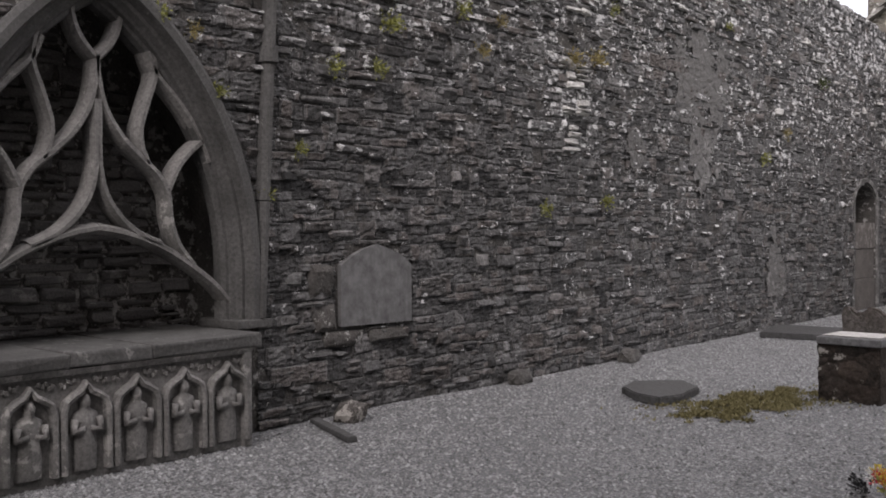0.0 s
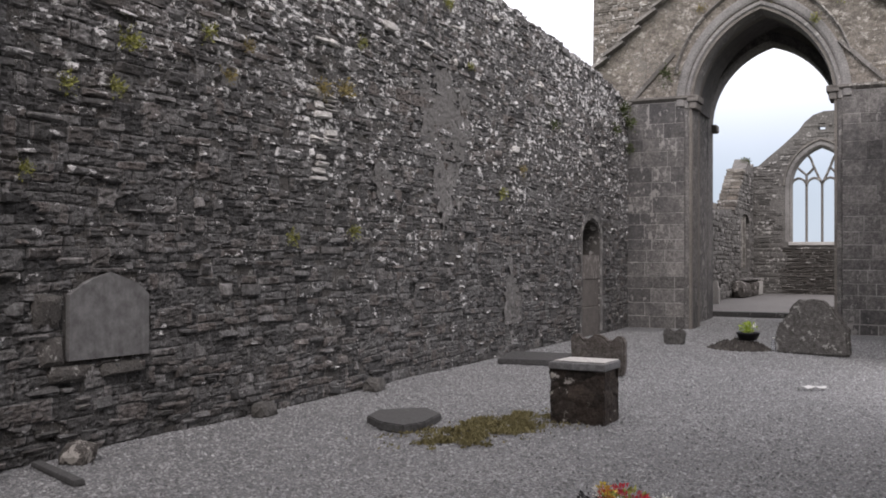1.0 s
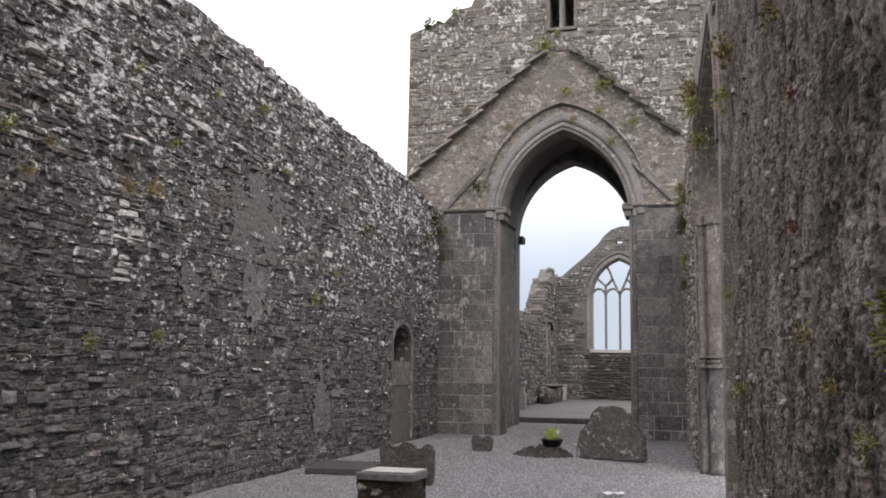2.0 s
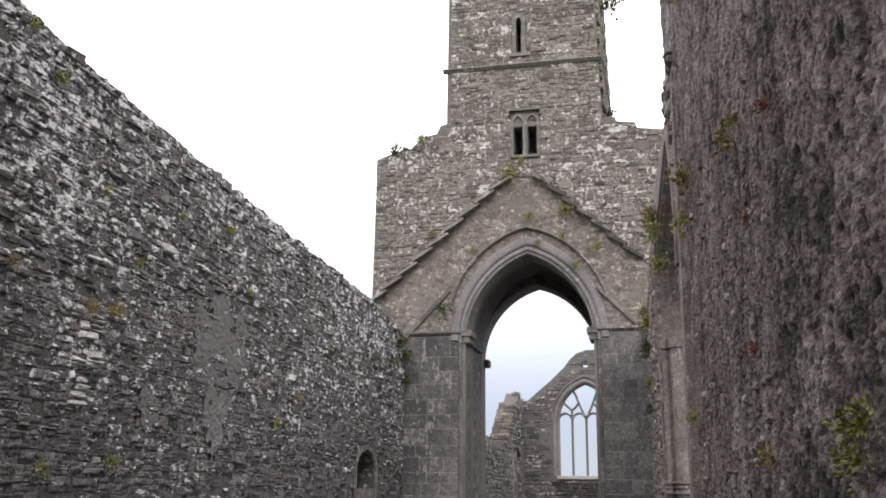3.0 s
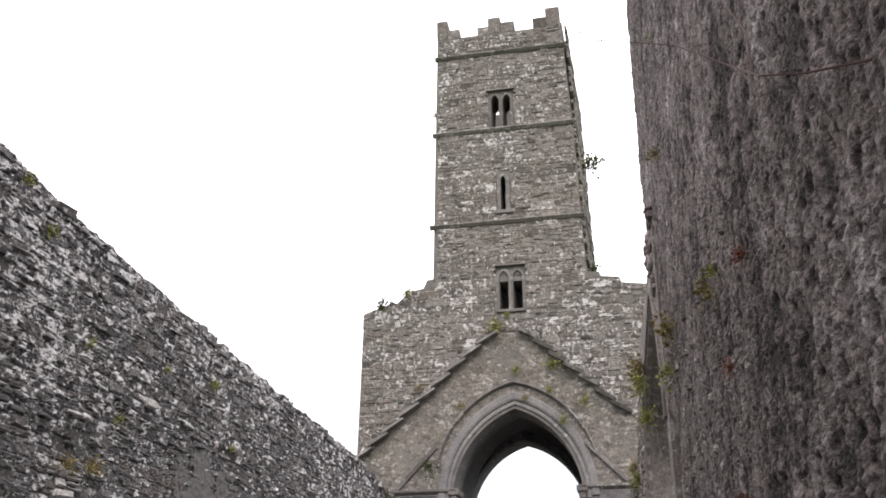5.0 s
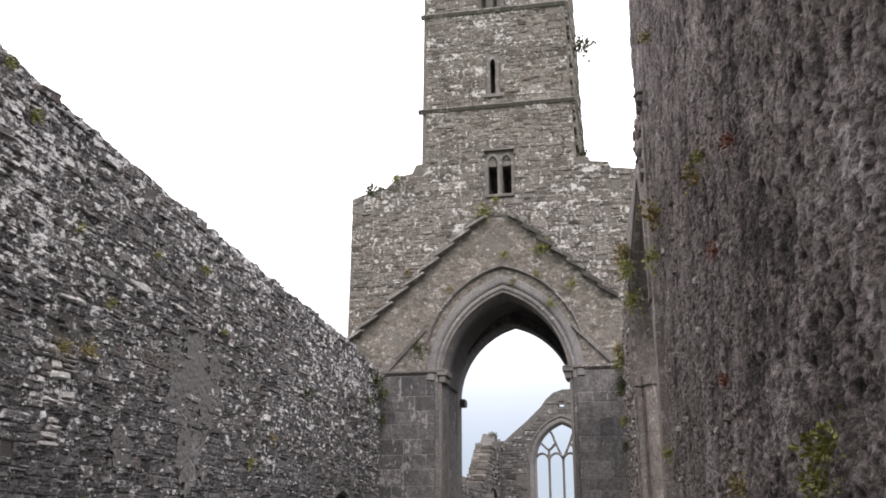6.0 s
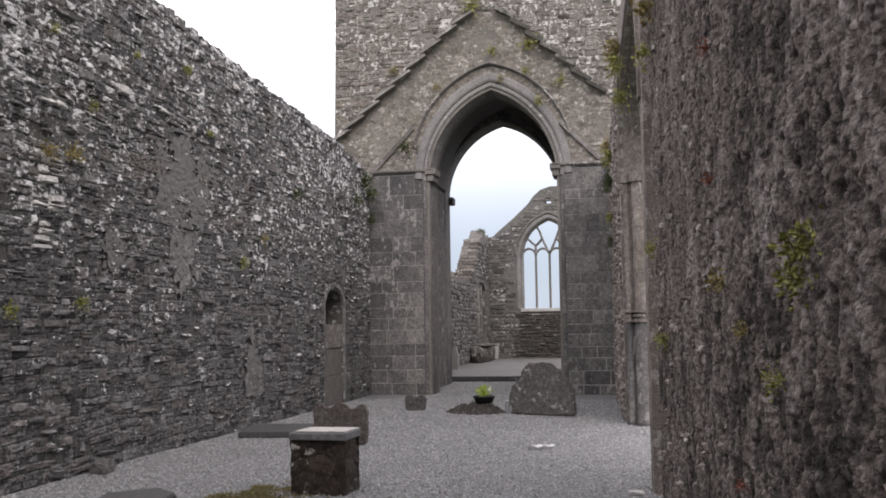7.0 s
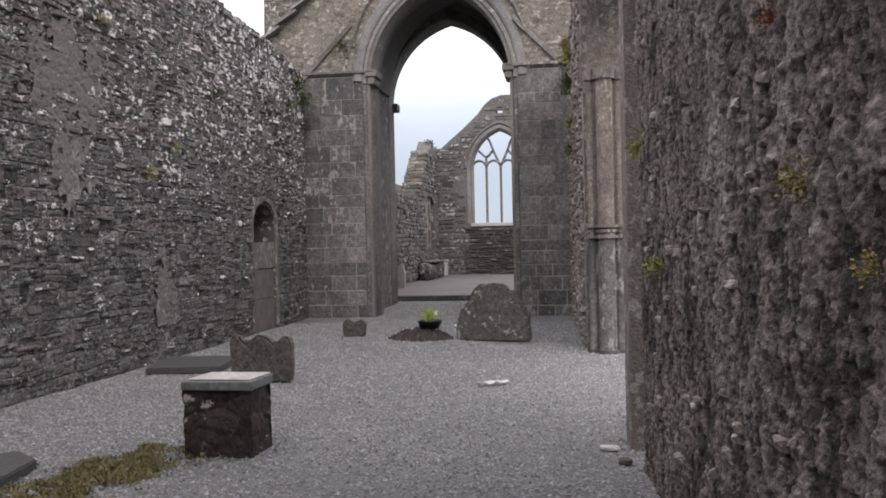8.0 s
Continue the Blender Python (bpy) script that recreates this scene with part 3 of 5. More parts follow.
def gravel_sheet():
    rng = random.Random(3)
    nx, ny = 60, 170
    x0, x1, y0, y1 = -6.7, 6.0, -7.8, 28.3
    verts = []
    for j in range(ny + 1):
        for i in range(nx + 1):
            x, y = x0 + (x1 - x0) * i / nx, y0 + (y1 - y0) * j / ny
            z = 0.018 * noise.noise(Vector((x * 0.7, y * 0.7, 0))) + 0.007 * noise.noise(Vector((x * 3, y * 3, 5)))
            verts.append((x, y, z))
    faces = [(j * (nx + 1) + i, j * (nx + 1) + i + 1, (j + 1) * (nx + 1) + i + 1, (j + 1) * (nx + 1) + i) for j in range(ny) for i in range(nx)]
    ob = link_mesh("gravel_floor", verts, faces, M_gravel_bed, smooth=True)
    tagged(ob, "grey crushed gravel floor of the roofless nave", "gravel", kind="structure")
    # loose chippings
    verts, faces = [], []
    for k in range(94000):
        y = 2.4 + 19 * rng.random() ** 1.4 if k < 75000 else rng.uniform(-3.0, 2.4)
        x = rng.uniform(-6.2, 0.5)
        if k >= 85000:
            x, y = rng.uniform(-5.2, -1.6), rng.uniform(21.4, 28.2)
        s = rng.uniform(0.008, 0.02)
        z = 0.018 * noise.noise(Vector((x * 0.7, y * 0.7, 0))) + 0.007 * noise.noise(Vector((x * 3, y * 3, 5)))
        b = len(verts)
        a = rng.uniform(0, 6.28)
        for k in range(4):
            r = s * rng.uniform(0.7, 1.3)
            verts.append((x + r * math.cos(a + k * 1.57), y + r * math.sin(a + k * 1.57), z + rng.uniform(-0.003, 0.008)))
        verts.append((x + rng.uniform(-0.4, 0.4) * s, y + rng.uniform(-0.4, 0.4) * s, z + s * rng.uniform(0.7, 1.2)))
        faces += [(b + k, b + (k + 1) % 4, b + 4) for k in range(4)]
    st = link_mesh("gravel_chippings", verts, faces, M_gravel, ob)
    tagged(st, "loose grey stone chippings", kind="stuff")


M_gravel_bed = stone_material("gravel_bed", [(0.16, 0.163, 0.165), (0.18, 0.183, 0.185)], (0.38, 0.385, 0.388), 0.09, stain_amount=0.25, grain=42, bump=1.0, patch_scale=38)
gravel_sheet()


# ---- north wall with the tomb recess ----
TY, TS = 3.44, 1.3          # axis of the tomb arch, height of its springing
NORTH_TOP = [(-8, 6.7), (-2, 6.6), (4, 6.5), (7.2, 6.5), (9.9, 6.24), (14.5, 5.99), (19.7, 5.76), (21.3, 5.62), (22.8, 5.35)]


def north_top(y):
    for (a, p), (b, q) in zip(NORTH_TOP, NORTH_TOP[1:]):
        if y <= b:
            t = max(0, (y - a) / (b - a))
            return p + (q - p) * t + 0.05 * noise.noise(Vector((y * 1.7, 0, 3))) + 0.03 * noise.noise(Vector((y * 6, 0, 8)))
    return NORTH_TOP[-1][1]


NICHE_Y, NICHE_A = 19.8, 0.7


def in_recess(y, z, grow=0.0):
    r = (1.34 ** 2 + 2.25 ** 2) / 2.68
    if abs(y - TY) < 1.34 + grow and 0 < z < TS:
        return True
    if TS <= z < TS + 2.25 + grow:
        k = (r + grow) ** 2 - (z - TS) ** 2
        return k > 0 and abs(y - TY) < 1.34 - r + math.sqrt(k)
    return False


def in_niche(y, z, grow=0.0):
    return abs(y - NICHE_Y) < NICHE_A + grow and 0 < z < 2.05 + math.sqrt(max(0, (NICHE_A + grow) ** 2 - (y - NICHE_Y) ** 2)) * 0.85


def in_plaque(y, z):
    return 5.62 < y < 6.6 and 0.75 < z < (1.34 if y < 5.75 or y > 6.45 else 1.5)


wall_north = thing("wall_north", "tall rubble nave wall, dark stone with white lichen", "wall", kind="structure")
top_line = [(y, north_top(y) - 0.07) for y in np.linspace(D - 0.02, -8, 90)]
outer = [(-8, -0.1), (TY - 1.29, -0.1)] + [(2 * TY - u, v) for u, v in arch(TY, 1.29, TS, 2.2, 12)] + [(TY + 1.29, -0.1)]
n_niche = [(NICHE_Y + NICHE_A * 0.9 * math.cos(a), 2.05 + 0.42 * math.sin(a)) for a in np.linspace(0, math.pi, 9)]
outer += [(NICHE_Y - NICHE_A * 0.9, -0.1)] + n_niche[::-1] + [(NICHE_Y + NICHE_A * 0.9, -0.1), (D - 0.02, -0.1)] + top_line
part("wall_core", plate(outer, [], 0.75, on_north), M_rubble_core, wall_north)
part("recess_back", box(-8, 19.05, -0.1, 3.9, -0.98, -0.755, on_north, 0), M_rubble_core, wall_north, "dark rubble back of the recesses")
part("recess_back", box(20.55, D - 0.02, -0.1, 3.9, -0.98, -0.755, on_north, 0), M_rubble_core, wall_north)
# deep closed box added behind the niche head so that its hole stays dark
part("recess_back", box(19.05, 20.55, -0.1, 3.2, -2.3, -2.0, on_north, 0), M_rubble_core, wall_north)
part("recess_side", box(18.85, 19.05, -0.1, 3.2, -2.3, -0.98, on_north, 0), M_rubble_core, wall_north)
part("recess_side", box(20.55, 20.75, -0.1, 3.2, -2.3, -0.98, on_north, 0), M_rubble_core, wall_north)
part("recess_roof", box(18.85, 20.75, 2.6, 3.2, -2.0, -0.755, on_north, 0), M_rubble_core, wall_north)
rng = random.Random(11)
rects = lay_courses(1.6, D - 0.05, 0.0, 6.6, (0.05, 0.14), (0.08, 0.34), rng,
                    lambda u, v: v < north_top(u) and not in_recess(u, v) and not in_niche(u, v, 0.1) and not in_plaque(u, v) and v > -0.02, wave=0.05, gap=0.007)
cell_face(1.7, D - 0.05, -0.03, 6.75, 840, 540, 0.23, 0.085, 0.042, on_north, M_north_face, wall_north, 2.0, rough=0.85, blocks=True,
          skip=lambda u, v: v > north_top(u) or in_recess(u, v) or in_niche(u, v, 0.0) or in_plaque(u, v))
rects = [q for q in rects if rng.random() < 0.2]
white = [q for q in rects if 3.4 < q[2] < 6.2 and rng.random() < 0.06]
white += lay_courses(8.95, 9.75, 2.5, 3.5, (0.07, 0.12), (0.14, 0.4), rng, lambda u, v: abs(u - 9.35) < 0.28 + 0.14 * (v > 2.9), wave=0.02)
rects = [q for q in rects if q not in white]
rubble(white, (0.05, 0.07), on_north, M_lichen, wall_north, rng, name="lichened_rubble")
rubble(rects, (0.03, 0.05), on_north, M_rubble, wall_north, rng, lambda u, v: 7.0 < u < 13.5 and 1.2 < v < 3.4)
back = lay_courses(TY - 1.2, TY + 1.2, 0.8, 3.5, (0.07, 0.16), (0.15, 0.45), rng, lambda u, v: in_recess(u, v, -0.1))
# the paler render colour on these stones stands in for light the recess lacks
rubble(back, (0.02, 0.06), on_plane_x(XN - 0.755), M_render, wall_north, rng, name="recess_rubble")
# loose top stones
tops = [(y, y + rng.uniform(0.15, 0.4)) for y in np.arange(4, 22.2, 0.22)]
bm = bmesh.new()
for a, b in tops:
    h = north_top(a)
    for k in range(2):
        d1 = rng.uniform(-0.15, 0.05) - 0.35 * k
        box(a, b, h - 0.14, h + rng.uniform(-0.05, 0.03), d1 - 0.3, d1, on_north, 0.015, bm, 0.03, rng)
part("coping", bm, M_rubble, wall_north)
# dressed frame of the small arched niche
bm = bmesh.new()
path = [(NICHE_Y + 0.7, 0.05)] + [(NICHE_Y + 0.7 * math.cos(a), 2.05 + 0.5 * math.sin(a)) for a in np.linspace(0, math.pi, 11)] + [(NICHE_Y - 0.7, 0.05)]
sweep(path, [(-0.06, -0.7), (-0.06, 0.04), (0.03, 0.03), (0.05, -0.1)], on_north, bm)
part("niche_frame", bm, M_render, wall_north)
bm = bmesh.new()
for k, (z0, z1) in enumerate(((0.0, 0.62), (0.63, 1.2), (1.21, 1.72))):
    box(NICHE_Y - 0.64, NICHE_Y + 0.64, z0, z1, -0.7, -0.012 - 0.015 * (k % 2), on_north, 0.012, bm)
part("niche_blocking", bm, M_block, wall_north, "grey stone slabs that block the niche")
# patches of old render
for cy, cz, ry, rz in ((12.7, 3.65, 0.95, 0.8), (12.7, 2.65, 0.5, 0.6), (15.2, 0.85, 0.42, 0.75), (10.8, 2.65, 0.3, 0.25)):
    cell_face(cy - 1.3 * ry, cy + 1.3 * ry, cz - 1.3 * rz, cz + 1.3 * rz, 170, 170, 0.3, 0.2, 0.012, lambda u, v, d: on_north(u, v, d + 0.03), M_render, wall_north, cy, "render_patch", rough=0.8,
              skip=lambda u, v: ((u - cy) / ry) ** 2 + ((v - cz) / rz) ** 2 > 0.8 + 1.1 * noise.noise(Vector((u * 2.2, v * 2.6, 4))) + 0.6 * noise.noise(Vector((u * 9, v * 9, 1))))
# wall plaque
plaque = thing("wall_plaque", "plain grey slate memorial plaque set in the rubble wall", "plaque")
pl = [(5.66, 0.78), (6.56, 0.77), (6.56, 1.3), (6.42, 1.4), (6.3, 1.44), (6.11, 1.5), (5.92, 1.45), (5.8, 1.4), (5.66, 1.32)]
bm = plate(pl, [], 0.08, on_north, d0=0.048)
part("slab", bm, M_plaque, plaque)

for q in ((5.36, 5.63, 0.74, 1.0), (5.3, 5.62, 1.02, 1.34), (5.45, 6.0, 0.6, 0.745), (6.01, 6.55, 0.61, 0.74)):
    stone_object(q, 0.05, on_north, M_rubble_core, plaque, rng)
# ---- wall tomb ----
def build_tomb():
    tomb = thing("wall_tomb", "carved grey limestone wall tomb with flowing tracery canopy", "tomb")
    # canopy arch in two orders
    bm = bmesh.new()
    path = arch(TY, 1.34, TS, 2.25, 18, 0.86)
    sweep(path, [(-0.0, -0.1), (0.0, 0.07), (0.04, 0.10), (0.10, 0.10), (0.13, 0.02), (0.16, 0.02), (0.19, -0.02), (0.21, -0.03), (0.225, -0.065), (0.25, -0.07), (0.27, -0.11), (0.27, -0.2), (0.0, -0.2)], on_north, bm)
    part("canopy_arch", bm, M_tomb, tomb)
    prof = [(-0.032, -0.21), (-0.042, -0.15), (-0.036, -0.1), (-0.014, -0.055), (0.014, -0.055), (0.036, -0.1), (0.042, -0.15), (0.032, -0.21)]
    half = {
        "oval": [(0.1, 3.42), (0.16, 3.28), (0.18, 3.14), (0.12, 2.98), (0, 2.85)],
        "seg": [(0, 1.65), (0.24, 1.605), (0.52, 1.5), (0.76, 1.36), (0.97, 1.21), (1.1, 1.08), (1.18, 1.0)],
        "diag": [(0, 2.87), (0.015, 2.68), (0.07, 2.49), (0.19, 2.31), (0.34, 2.17), (0.48, 2.05), (0.565, 1.9), (0.585, 1.71), (0.65, 1.53), (0.78, 1.37)],
        "inner": [(0.4, 2.12), (0.35, 2.24), (0.34, 2.38), (0.4, 2.58), (0.46, 2.76), (0.45, 2.92), (0.42, 3.05), (0.4, 3.2)],
        "outer": [(0.565, 1.93), (0.65, 2.1), (0.76, 2.23), (0.9, 2.34), (1.06, 2.44)],
        "rim": [(0.93, 2.16), (0.86, 2.34), (0.75, 2.5), (0.62, 2.65), (0.47, 2.8), (0.4, 2.95)],
        "low": [(0.015, 2.56), (0.012, 2.3), (0.015, 2.1), (0.06, 1.9), (0.17, 1.73), (0.33, 1.6), (0.5, 1.53)],
    }
    for key, pts in half.items():
        for sgn in (1, -1):
            bm = bmesh.new()
            curve = spline([(TY + 0.015 + sgn * u, v) for u, v in pts], 7)
            sweep(curve, prof, on_north, bm)
            part("tracery_bar", bm, M_tomb_pale, tomb)
    # plinth blocks under the arch
    for sgn in (1, -1):
        c = TY + sgn * 1.25
        part("arch_base", box(c - 0.18, c + 0.16, 0.85, 0.92, -0.4, 0.11, on_north, 0.012), M_tomb, tomb)
    # table slab, three lengths
    for a, b in ((2.3, 2.98), (2.985, 3.58), (3.585, 4.53)):
        part("table_slab", box(a, b, 0.745, 0.845, -0.75, 0.4, on_north, 0.018, None, 0.008, random.Random(int(a * 100))), M_tomb, tomb)
    # chest front with five arched panels
    to = on_plane_x(-5.91)
    part("chest", box(2.36, 4.44, 0.0, 0.745, -0.6, 0.0, to, 0.01), M_tomb_pale, tomb)
    for k in range(5):
        c = 2.73 + 0.373 * k
        bm = bmesh.new()
        path = [(c + 0.15, 0.06), (c + 0.15, 0.46), (c + 0.13, 0.52), (c + 0.08, 0.555), (c + 0.03, 0.58), (c, 0.63)]
        path = path + [(2 * c - u, v) for u, v in path[-2::-1]]
        sweep(path, [(-0.03, 0.0), (-0.03, 0.045), (-0.01, 0.06), (0.012, 0.05), (0.018, 0.0)], to, bm)
        part("panel_arch", bm, M_tomb_pale, tomb)
        # plain standing relief
        r = random.Random(40 + k)
        bm = bmesh.new()
        levels = [(0.07, 0.085, 0.03), (0.2, 0.08, 0.045), (0.3, 0.075, 0.05), (0.38, 0.09, 0.055), (0.44, 0.085, 0.05), (0.47, 0.035, 0.035),
                  (0.485, 0.035, 0.045), (0.52, 0.04, 0.055), (0.55, 0.034, 0.045), (0.575, 0.012, 0.03)]
        rings = []
        for z, w, d in levels:
            rings.append([bm.verts.new(to(c + w * math.cos(a) * r.uniform(0.9, 1.1), z, d * math.sin(a) * r.uniform(0.9, 1.12))) for a in np.linspace(0, math.pi, 11)])
        for a, b in zip(rings, rings[1:]):
            for i in range(10):
                bm.faces.new((a[i], a[i + 1], b[i + 1], b[i]))
        bm.faces.new(rings[-1])
        for s in (-1, 1):
            sweep([(c + s * 0.085, 0.41), (c + s * 0.095, 0.33), (c + s * 0.02, 0.345)], [(-0.022, 0.0), (-0.018, 0.06), (0.018, 0.06), (0.022, 0.0)], to, bm)
        part("carved_relief", bm, M_tomb_pale, tomb, smooth=True)
        # leaf carving in the spandrels
        for s in (-1, 1):
            bm = bmesh.new()
            for q in range(5):
                u, v = c + s * (0.07 + 0.022 * q), 0.66 - 0.012 * (q % 2) - (0.02 if q > 2 else 0)
                box(u - 0.012, u + 0.01, v - 0.014, v + 0.016, -0.005, 0.016, to, 0.004, bm, 0.004, r)
            part("leaf_carving", bm, M_tomb_pale, tomb)
    for a, b in ((4.36, 4.44), (2.36, 2.47)):
        part("corner_pilaster", box(a, b, 0.0, 0.74, -0.1, 0.035, to, 0.012), M_tomb_pale, tomb)
    bm = sweep([(2.36, 0.722), (4.44, 0.722)], [(-0.025, 0.0), (-0.02, 0.03), (0.02, 0.05), (0.022, 0.0)], to)
    part("cornice", bm, M_tomb_pale, tomb)


build_tomb()
shaft = thing("pinnacle_shaft", "slender worn stone pinnacle shaft beside the wall tomb", "shaft")
for a, b in ((0.93, 1.86), (1.87, 3.0), (3.06, 4.3)):
    part("shaft_stone", sweep([(4.71 + 0.055 * a, a), (4.71 + 0.055 * b, b)], [(-0.045, 0.0), (-0.045, 0.08), (-0.015, 0.12), (0.02, 0.12), (0.045, 0.07), (0.045, 0.0)], on_north), M_tomb, shaft)
part("shaft_ring", sweep([(4.874, 2.98), (4.879, 3.08)], [(-0.065, 0.0), (-0.065, 0.1), (-0.02, 0.145), (0.03, 0.145), (0.065, 0.09), (0.065, 0.0)], on_north), M_tomb, shaft)


# ---- tower ----
AC, AA, ASP, ARISE = -3.17, 1.55, 5.2, 2.17
tower = thing("church_tower", "tall square grey rubble friary tower over a pointed arch", "tower")
FRONT_TOP = [(-7.09, 10.08), (-6.6, 10.25), (-6.2, 10.32), (-5.85, 10.62), (-5.5, 10.68), (-5.4, 10.9), (-5.12, 10.95)]
RIGHT_TOP = [(-1.2, 10.8), (-0.95, 10.78), (-0.9, 10.66), (-0.45, 10.6), (-0.4, 10.45), (0.3, 10.35), (0.35, 10.2), (1.2, 10.1)]
twin = [arch(c, 0.125, 10.78, 0.2, 5, 9.93) for c in (-3.37, -3.01)]
slit = [arch(-3.325, 0.085, 13.62, 0.15, 4, 12.74)]
bell = [arch(c, 0.115, 16.12, 0.2, 5, 15.25) for c in (-3.5, -3.18)]
front = [(-7.2, -0.1), (AC - AA, -0.1)] + arch(AC, AA, ASP, ARISE, 14)[::-1] + [(AC + AA, -0.1), (1.2, -0.1)] + RIGHT_TOP[::-1] + FRONT_TOP[::-1]
part("base_wall", plate(front, twin, 0.95, on_tower), M_tower_core, tower)
up = [(-5.24, 10.7), (-1.25, 10.7), (-1.38, 15.2), (-1.56, 18.45), (-5.16, 18.45), (-5.2, 15.2)]
part("upper_wall", plate(up, [twin_b for twin_b in ([(u, v) for u, v in slit[0]], *bell)], 0.8, on_tower, d0=-0.004), M_tower_core, tower)
# sides and back of the tower
part("side_wall", box(-5.24, -4.5, 10.5, 18.45, -4.9, -0.81, on_tower, 0), M_tower_core, tower)
part("side_wall", box(-2.1, -1.42, 10.5, 18.45, -4.9, -0.81, on_tower, 0), M_tower_core, tower)
part("back_wall", box(-4.49, -2.11, 10.5, 18.3, -4.9, -4.2, on_tower, 0), M_tower_core, tower)
part("merlon", box(-3.98, -3.3, 18.3, 19.3, -4.9, -4.3, on_tower, 0.03), M_tower, tower)
part("merlon", box(-4.49, -4.25, 18.3, 19.0, -4.9, -4.3, on_tower, 0.03), M_tower, tower)
for a, b, c, d in ((-5.18, -4.86, 18.45, 19.1), (-4.86, -4.5, 18.45, 18.75), (-3.98, -3.66, 18.45, 18.72), (-3.66, -3.3, 18.45, 19.0), (-3.3, -2.9, 18.45, 18.8), (-2.35, -1.98, 18.45, 18.8), (-1.98, -1.58, 18.45, 19.1)):
    part("merlon", box(a, b, c - 0.02, d, -0.5, 0.0, on_tower, 0.03, None, 0.02, random.Random(7)), M_tower, tower)
part("parapet_side", box(-2.1, -1.56, 18.43, 18.95, -4.9, -0.55, on_tower, 0.03), M_tower, tower)
# string courses
for z, a, b in ((12.38, -5.33, -1.2), (15.2, -5.27, -1.34), (17.73, -5.22, -1.46)):
    part("string_course", sweep([(a, z), (b, z)], [(-0.06, 0.0), (-0.05, 0.05), (0.02, 0.12), (0.05, 0.1), (0.09, 0.0)], on_tower), M_tower_trim, tower)
    part("string_course", sweep([(0.1, z), (5.0, z)], [(-0.06, 0.0), (-0.05, 0.05), (0.02, 0.12), (0.05, 0.1), (0.09, 0.0)], lambda u, v, d, e=b: (e - 0.1 + d, D + u, v)), M_tower_trim, tower)
# window dressings
for ls, z0, sp, ww in ((twin, 9.93, 10.78, 0.125), (bell, 15.25, 16.12, 0.115)):
    win = new("twin_window")
    win.parent = tower
    cc = [(l[0][0] + l[-1][0]) / 2 for l in ls]
    for c in cc:
        part("light_frame", sweep(arch(c, ww + 0.03, sp, 0.23, 6, z0), [(-0.045, -0.25), (-0.045, 0.03), (0.03, 0.055), (0.045, 0.0)], on_tower), M_tower_trim, win)
    m = sum(cc) / 2
    part("sill", box(m - 0.36, m + 0.36, z0 - 0.08, z0, -0.3, 0.07, on_tower, 0.015), M_tower_trim, win)
    part("label_mould", sweep([(m + 0.4, sp + 0.2), (m + 0.4, sp + 0.36), (m - 0.4, sp + 0.36), (m - 0.4, sp + 0.2)], [(-0.03, 0.0), (-0.025, 0.08), (0.025, 0.1), (0.03, 0.0)], on_tower), M_tower_trim, win)
win = new("slit_window")
win.parent = tower
part("light_frame", sweep(arch(-3.325, 0.12, 13.62, 0.19, 6, 12.74), [(-0.05, -0.25), (-0.05, 0.03), (0.05, 0.04), (0.05, 0.0)], on_tower), M_tower_trim, win)
part("sill", box(-3.6, -3.05, 12.64, 12.74, -0.3, 0.06, on_tower, 0.015), M_tower_trim, win)


def gable_line(x):
    """Height of the old roof line over the tower arch."""
    return 9.33 - max(-0.02, abs(x + 3.28) - 0.33) * 0.897


def in_arch(x, z, grow):
    r = (AA * AA + ARISE * ARISE) / (2 * AA)
    if z < ASP:
        return abs(x - AC) < AA + grow
    k = (r + grow) ** 2 - (z - ASP) ** 2
    return k > 0 and abs(x - AC) < AA - r + math.sqrt(k)


def top_of(x):
    for line in (FRONT_TOP, RIGHT_TOP):
        for (a, p), (b, q) in zip(line, line[1:]):
            if a <= x <= b:
                return p + (q - p) * (x - a) / (b - a)
    return 18.42 if -5.2 < x < -1.19 else 0


def window_clear(x, z):
    return not (abs(x + 3.19) < 0.38 and 9.8 < z < 11.15) and not (abs(x + 3.325) < 0.2 and 12.65 < z < 13.95) and not (abs(x + 3.34) < 0.36 and 15.15 < z < 16.5)


def side_of_tower(x, z):
    return z < 10.6 or (-5.24 + (z - 10) * 0.008 < x < -1.22 - (z - 10) * 0.041)


rng = random.Random(21)
rects = lay_courses(-7.15, 1.0, 5.3, 18.4, (0.07, 0.17), (0.1, 0.34), rng,
                    lambda u, v: v < top_of(u) and side_of_tower(u, v) and v > gable_line(u) + 0.04 and window_clear(u, v) and not (v < 5.6 and u > XN), wave=0.03, gap=0.008)
rects = [q for q in rects if rng.random() < 0.5]
cell_face(-7.15, 1.0, 5.6, 18.4, 330, 600, 0.34, 0.115, 0.034, on_tower, M_tower_face, tower, 6.0, rough=0.7, blocks=True,
          skip=lambda u, v: v > top_of(u) - 0.04 or not side_of_tower(u, v) or v < gable_line(u) or not window_clear(u, v))
cell_face(-7.1, 1.0, 5.5, 9.3, 300, 140, 0.2, 0.1, 0.02, on_tower, M_gable_face, tower, 8.0, rough=0.9, skip=lambda u, v: v > gable_line(u) or in_arch(u, v, 0.2))
rubble(rects, (0.012, 0.034), on_tower, M_tower, tower, rng, lambda u, v: 8.6 < v < 11.5 and -6.5 < u < -0.4)
# side of the tower towards the south
rects = lay_courses(0.0, 4.9, 10.6, 18.4, (0.12, 0.25), (0.25, 0.6), rng, lambda u, v: True, wave=0.01)
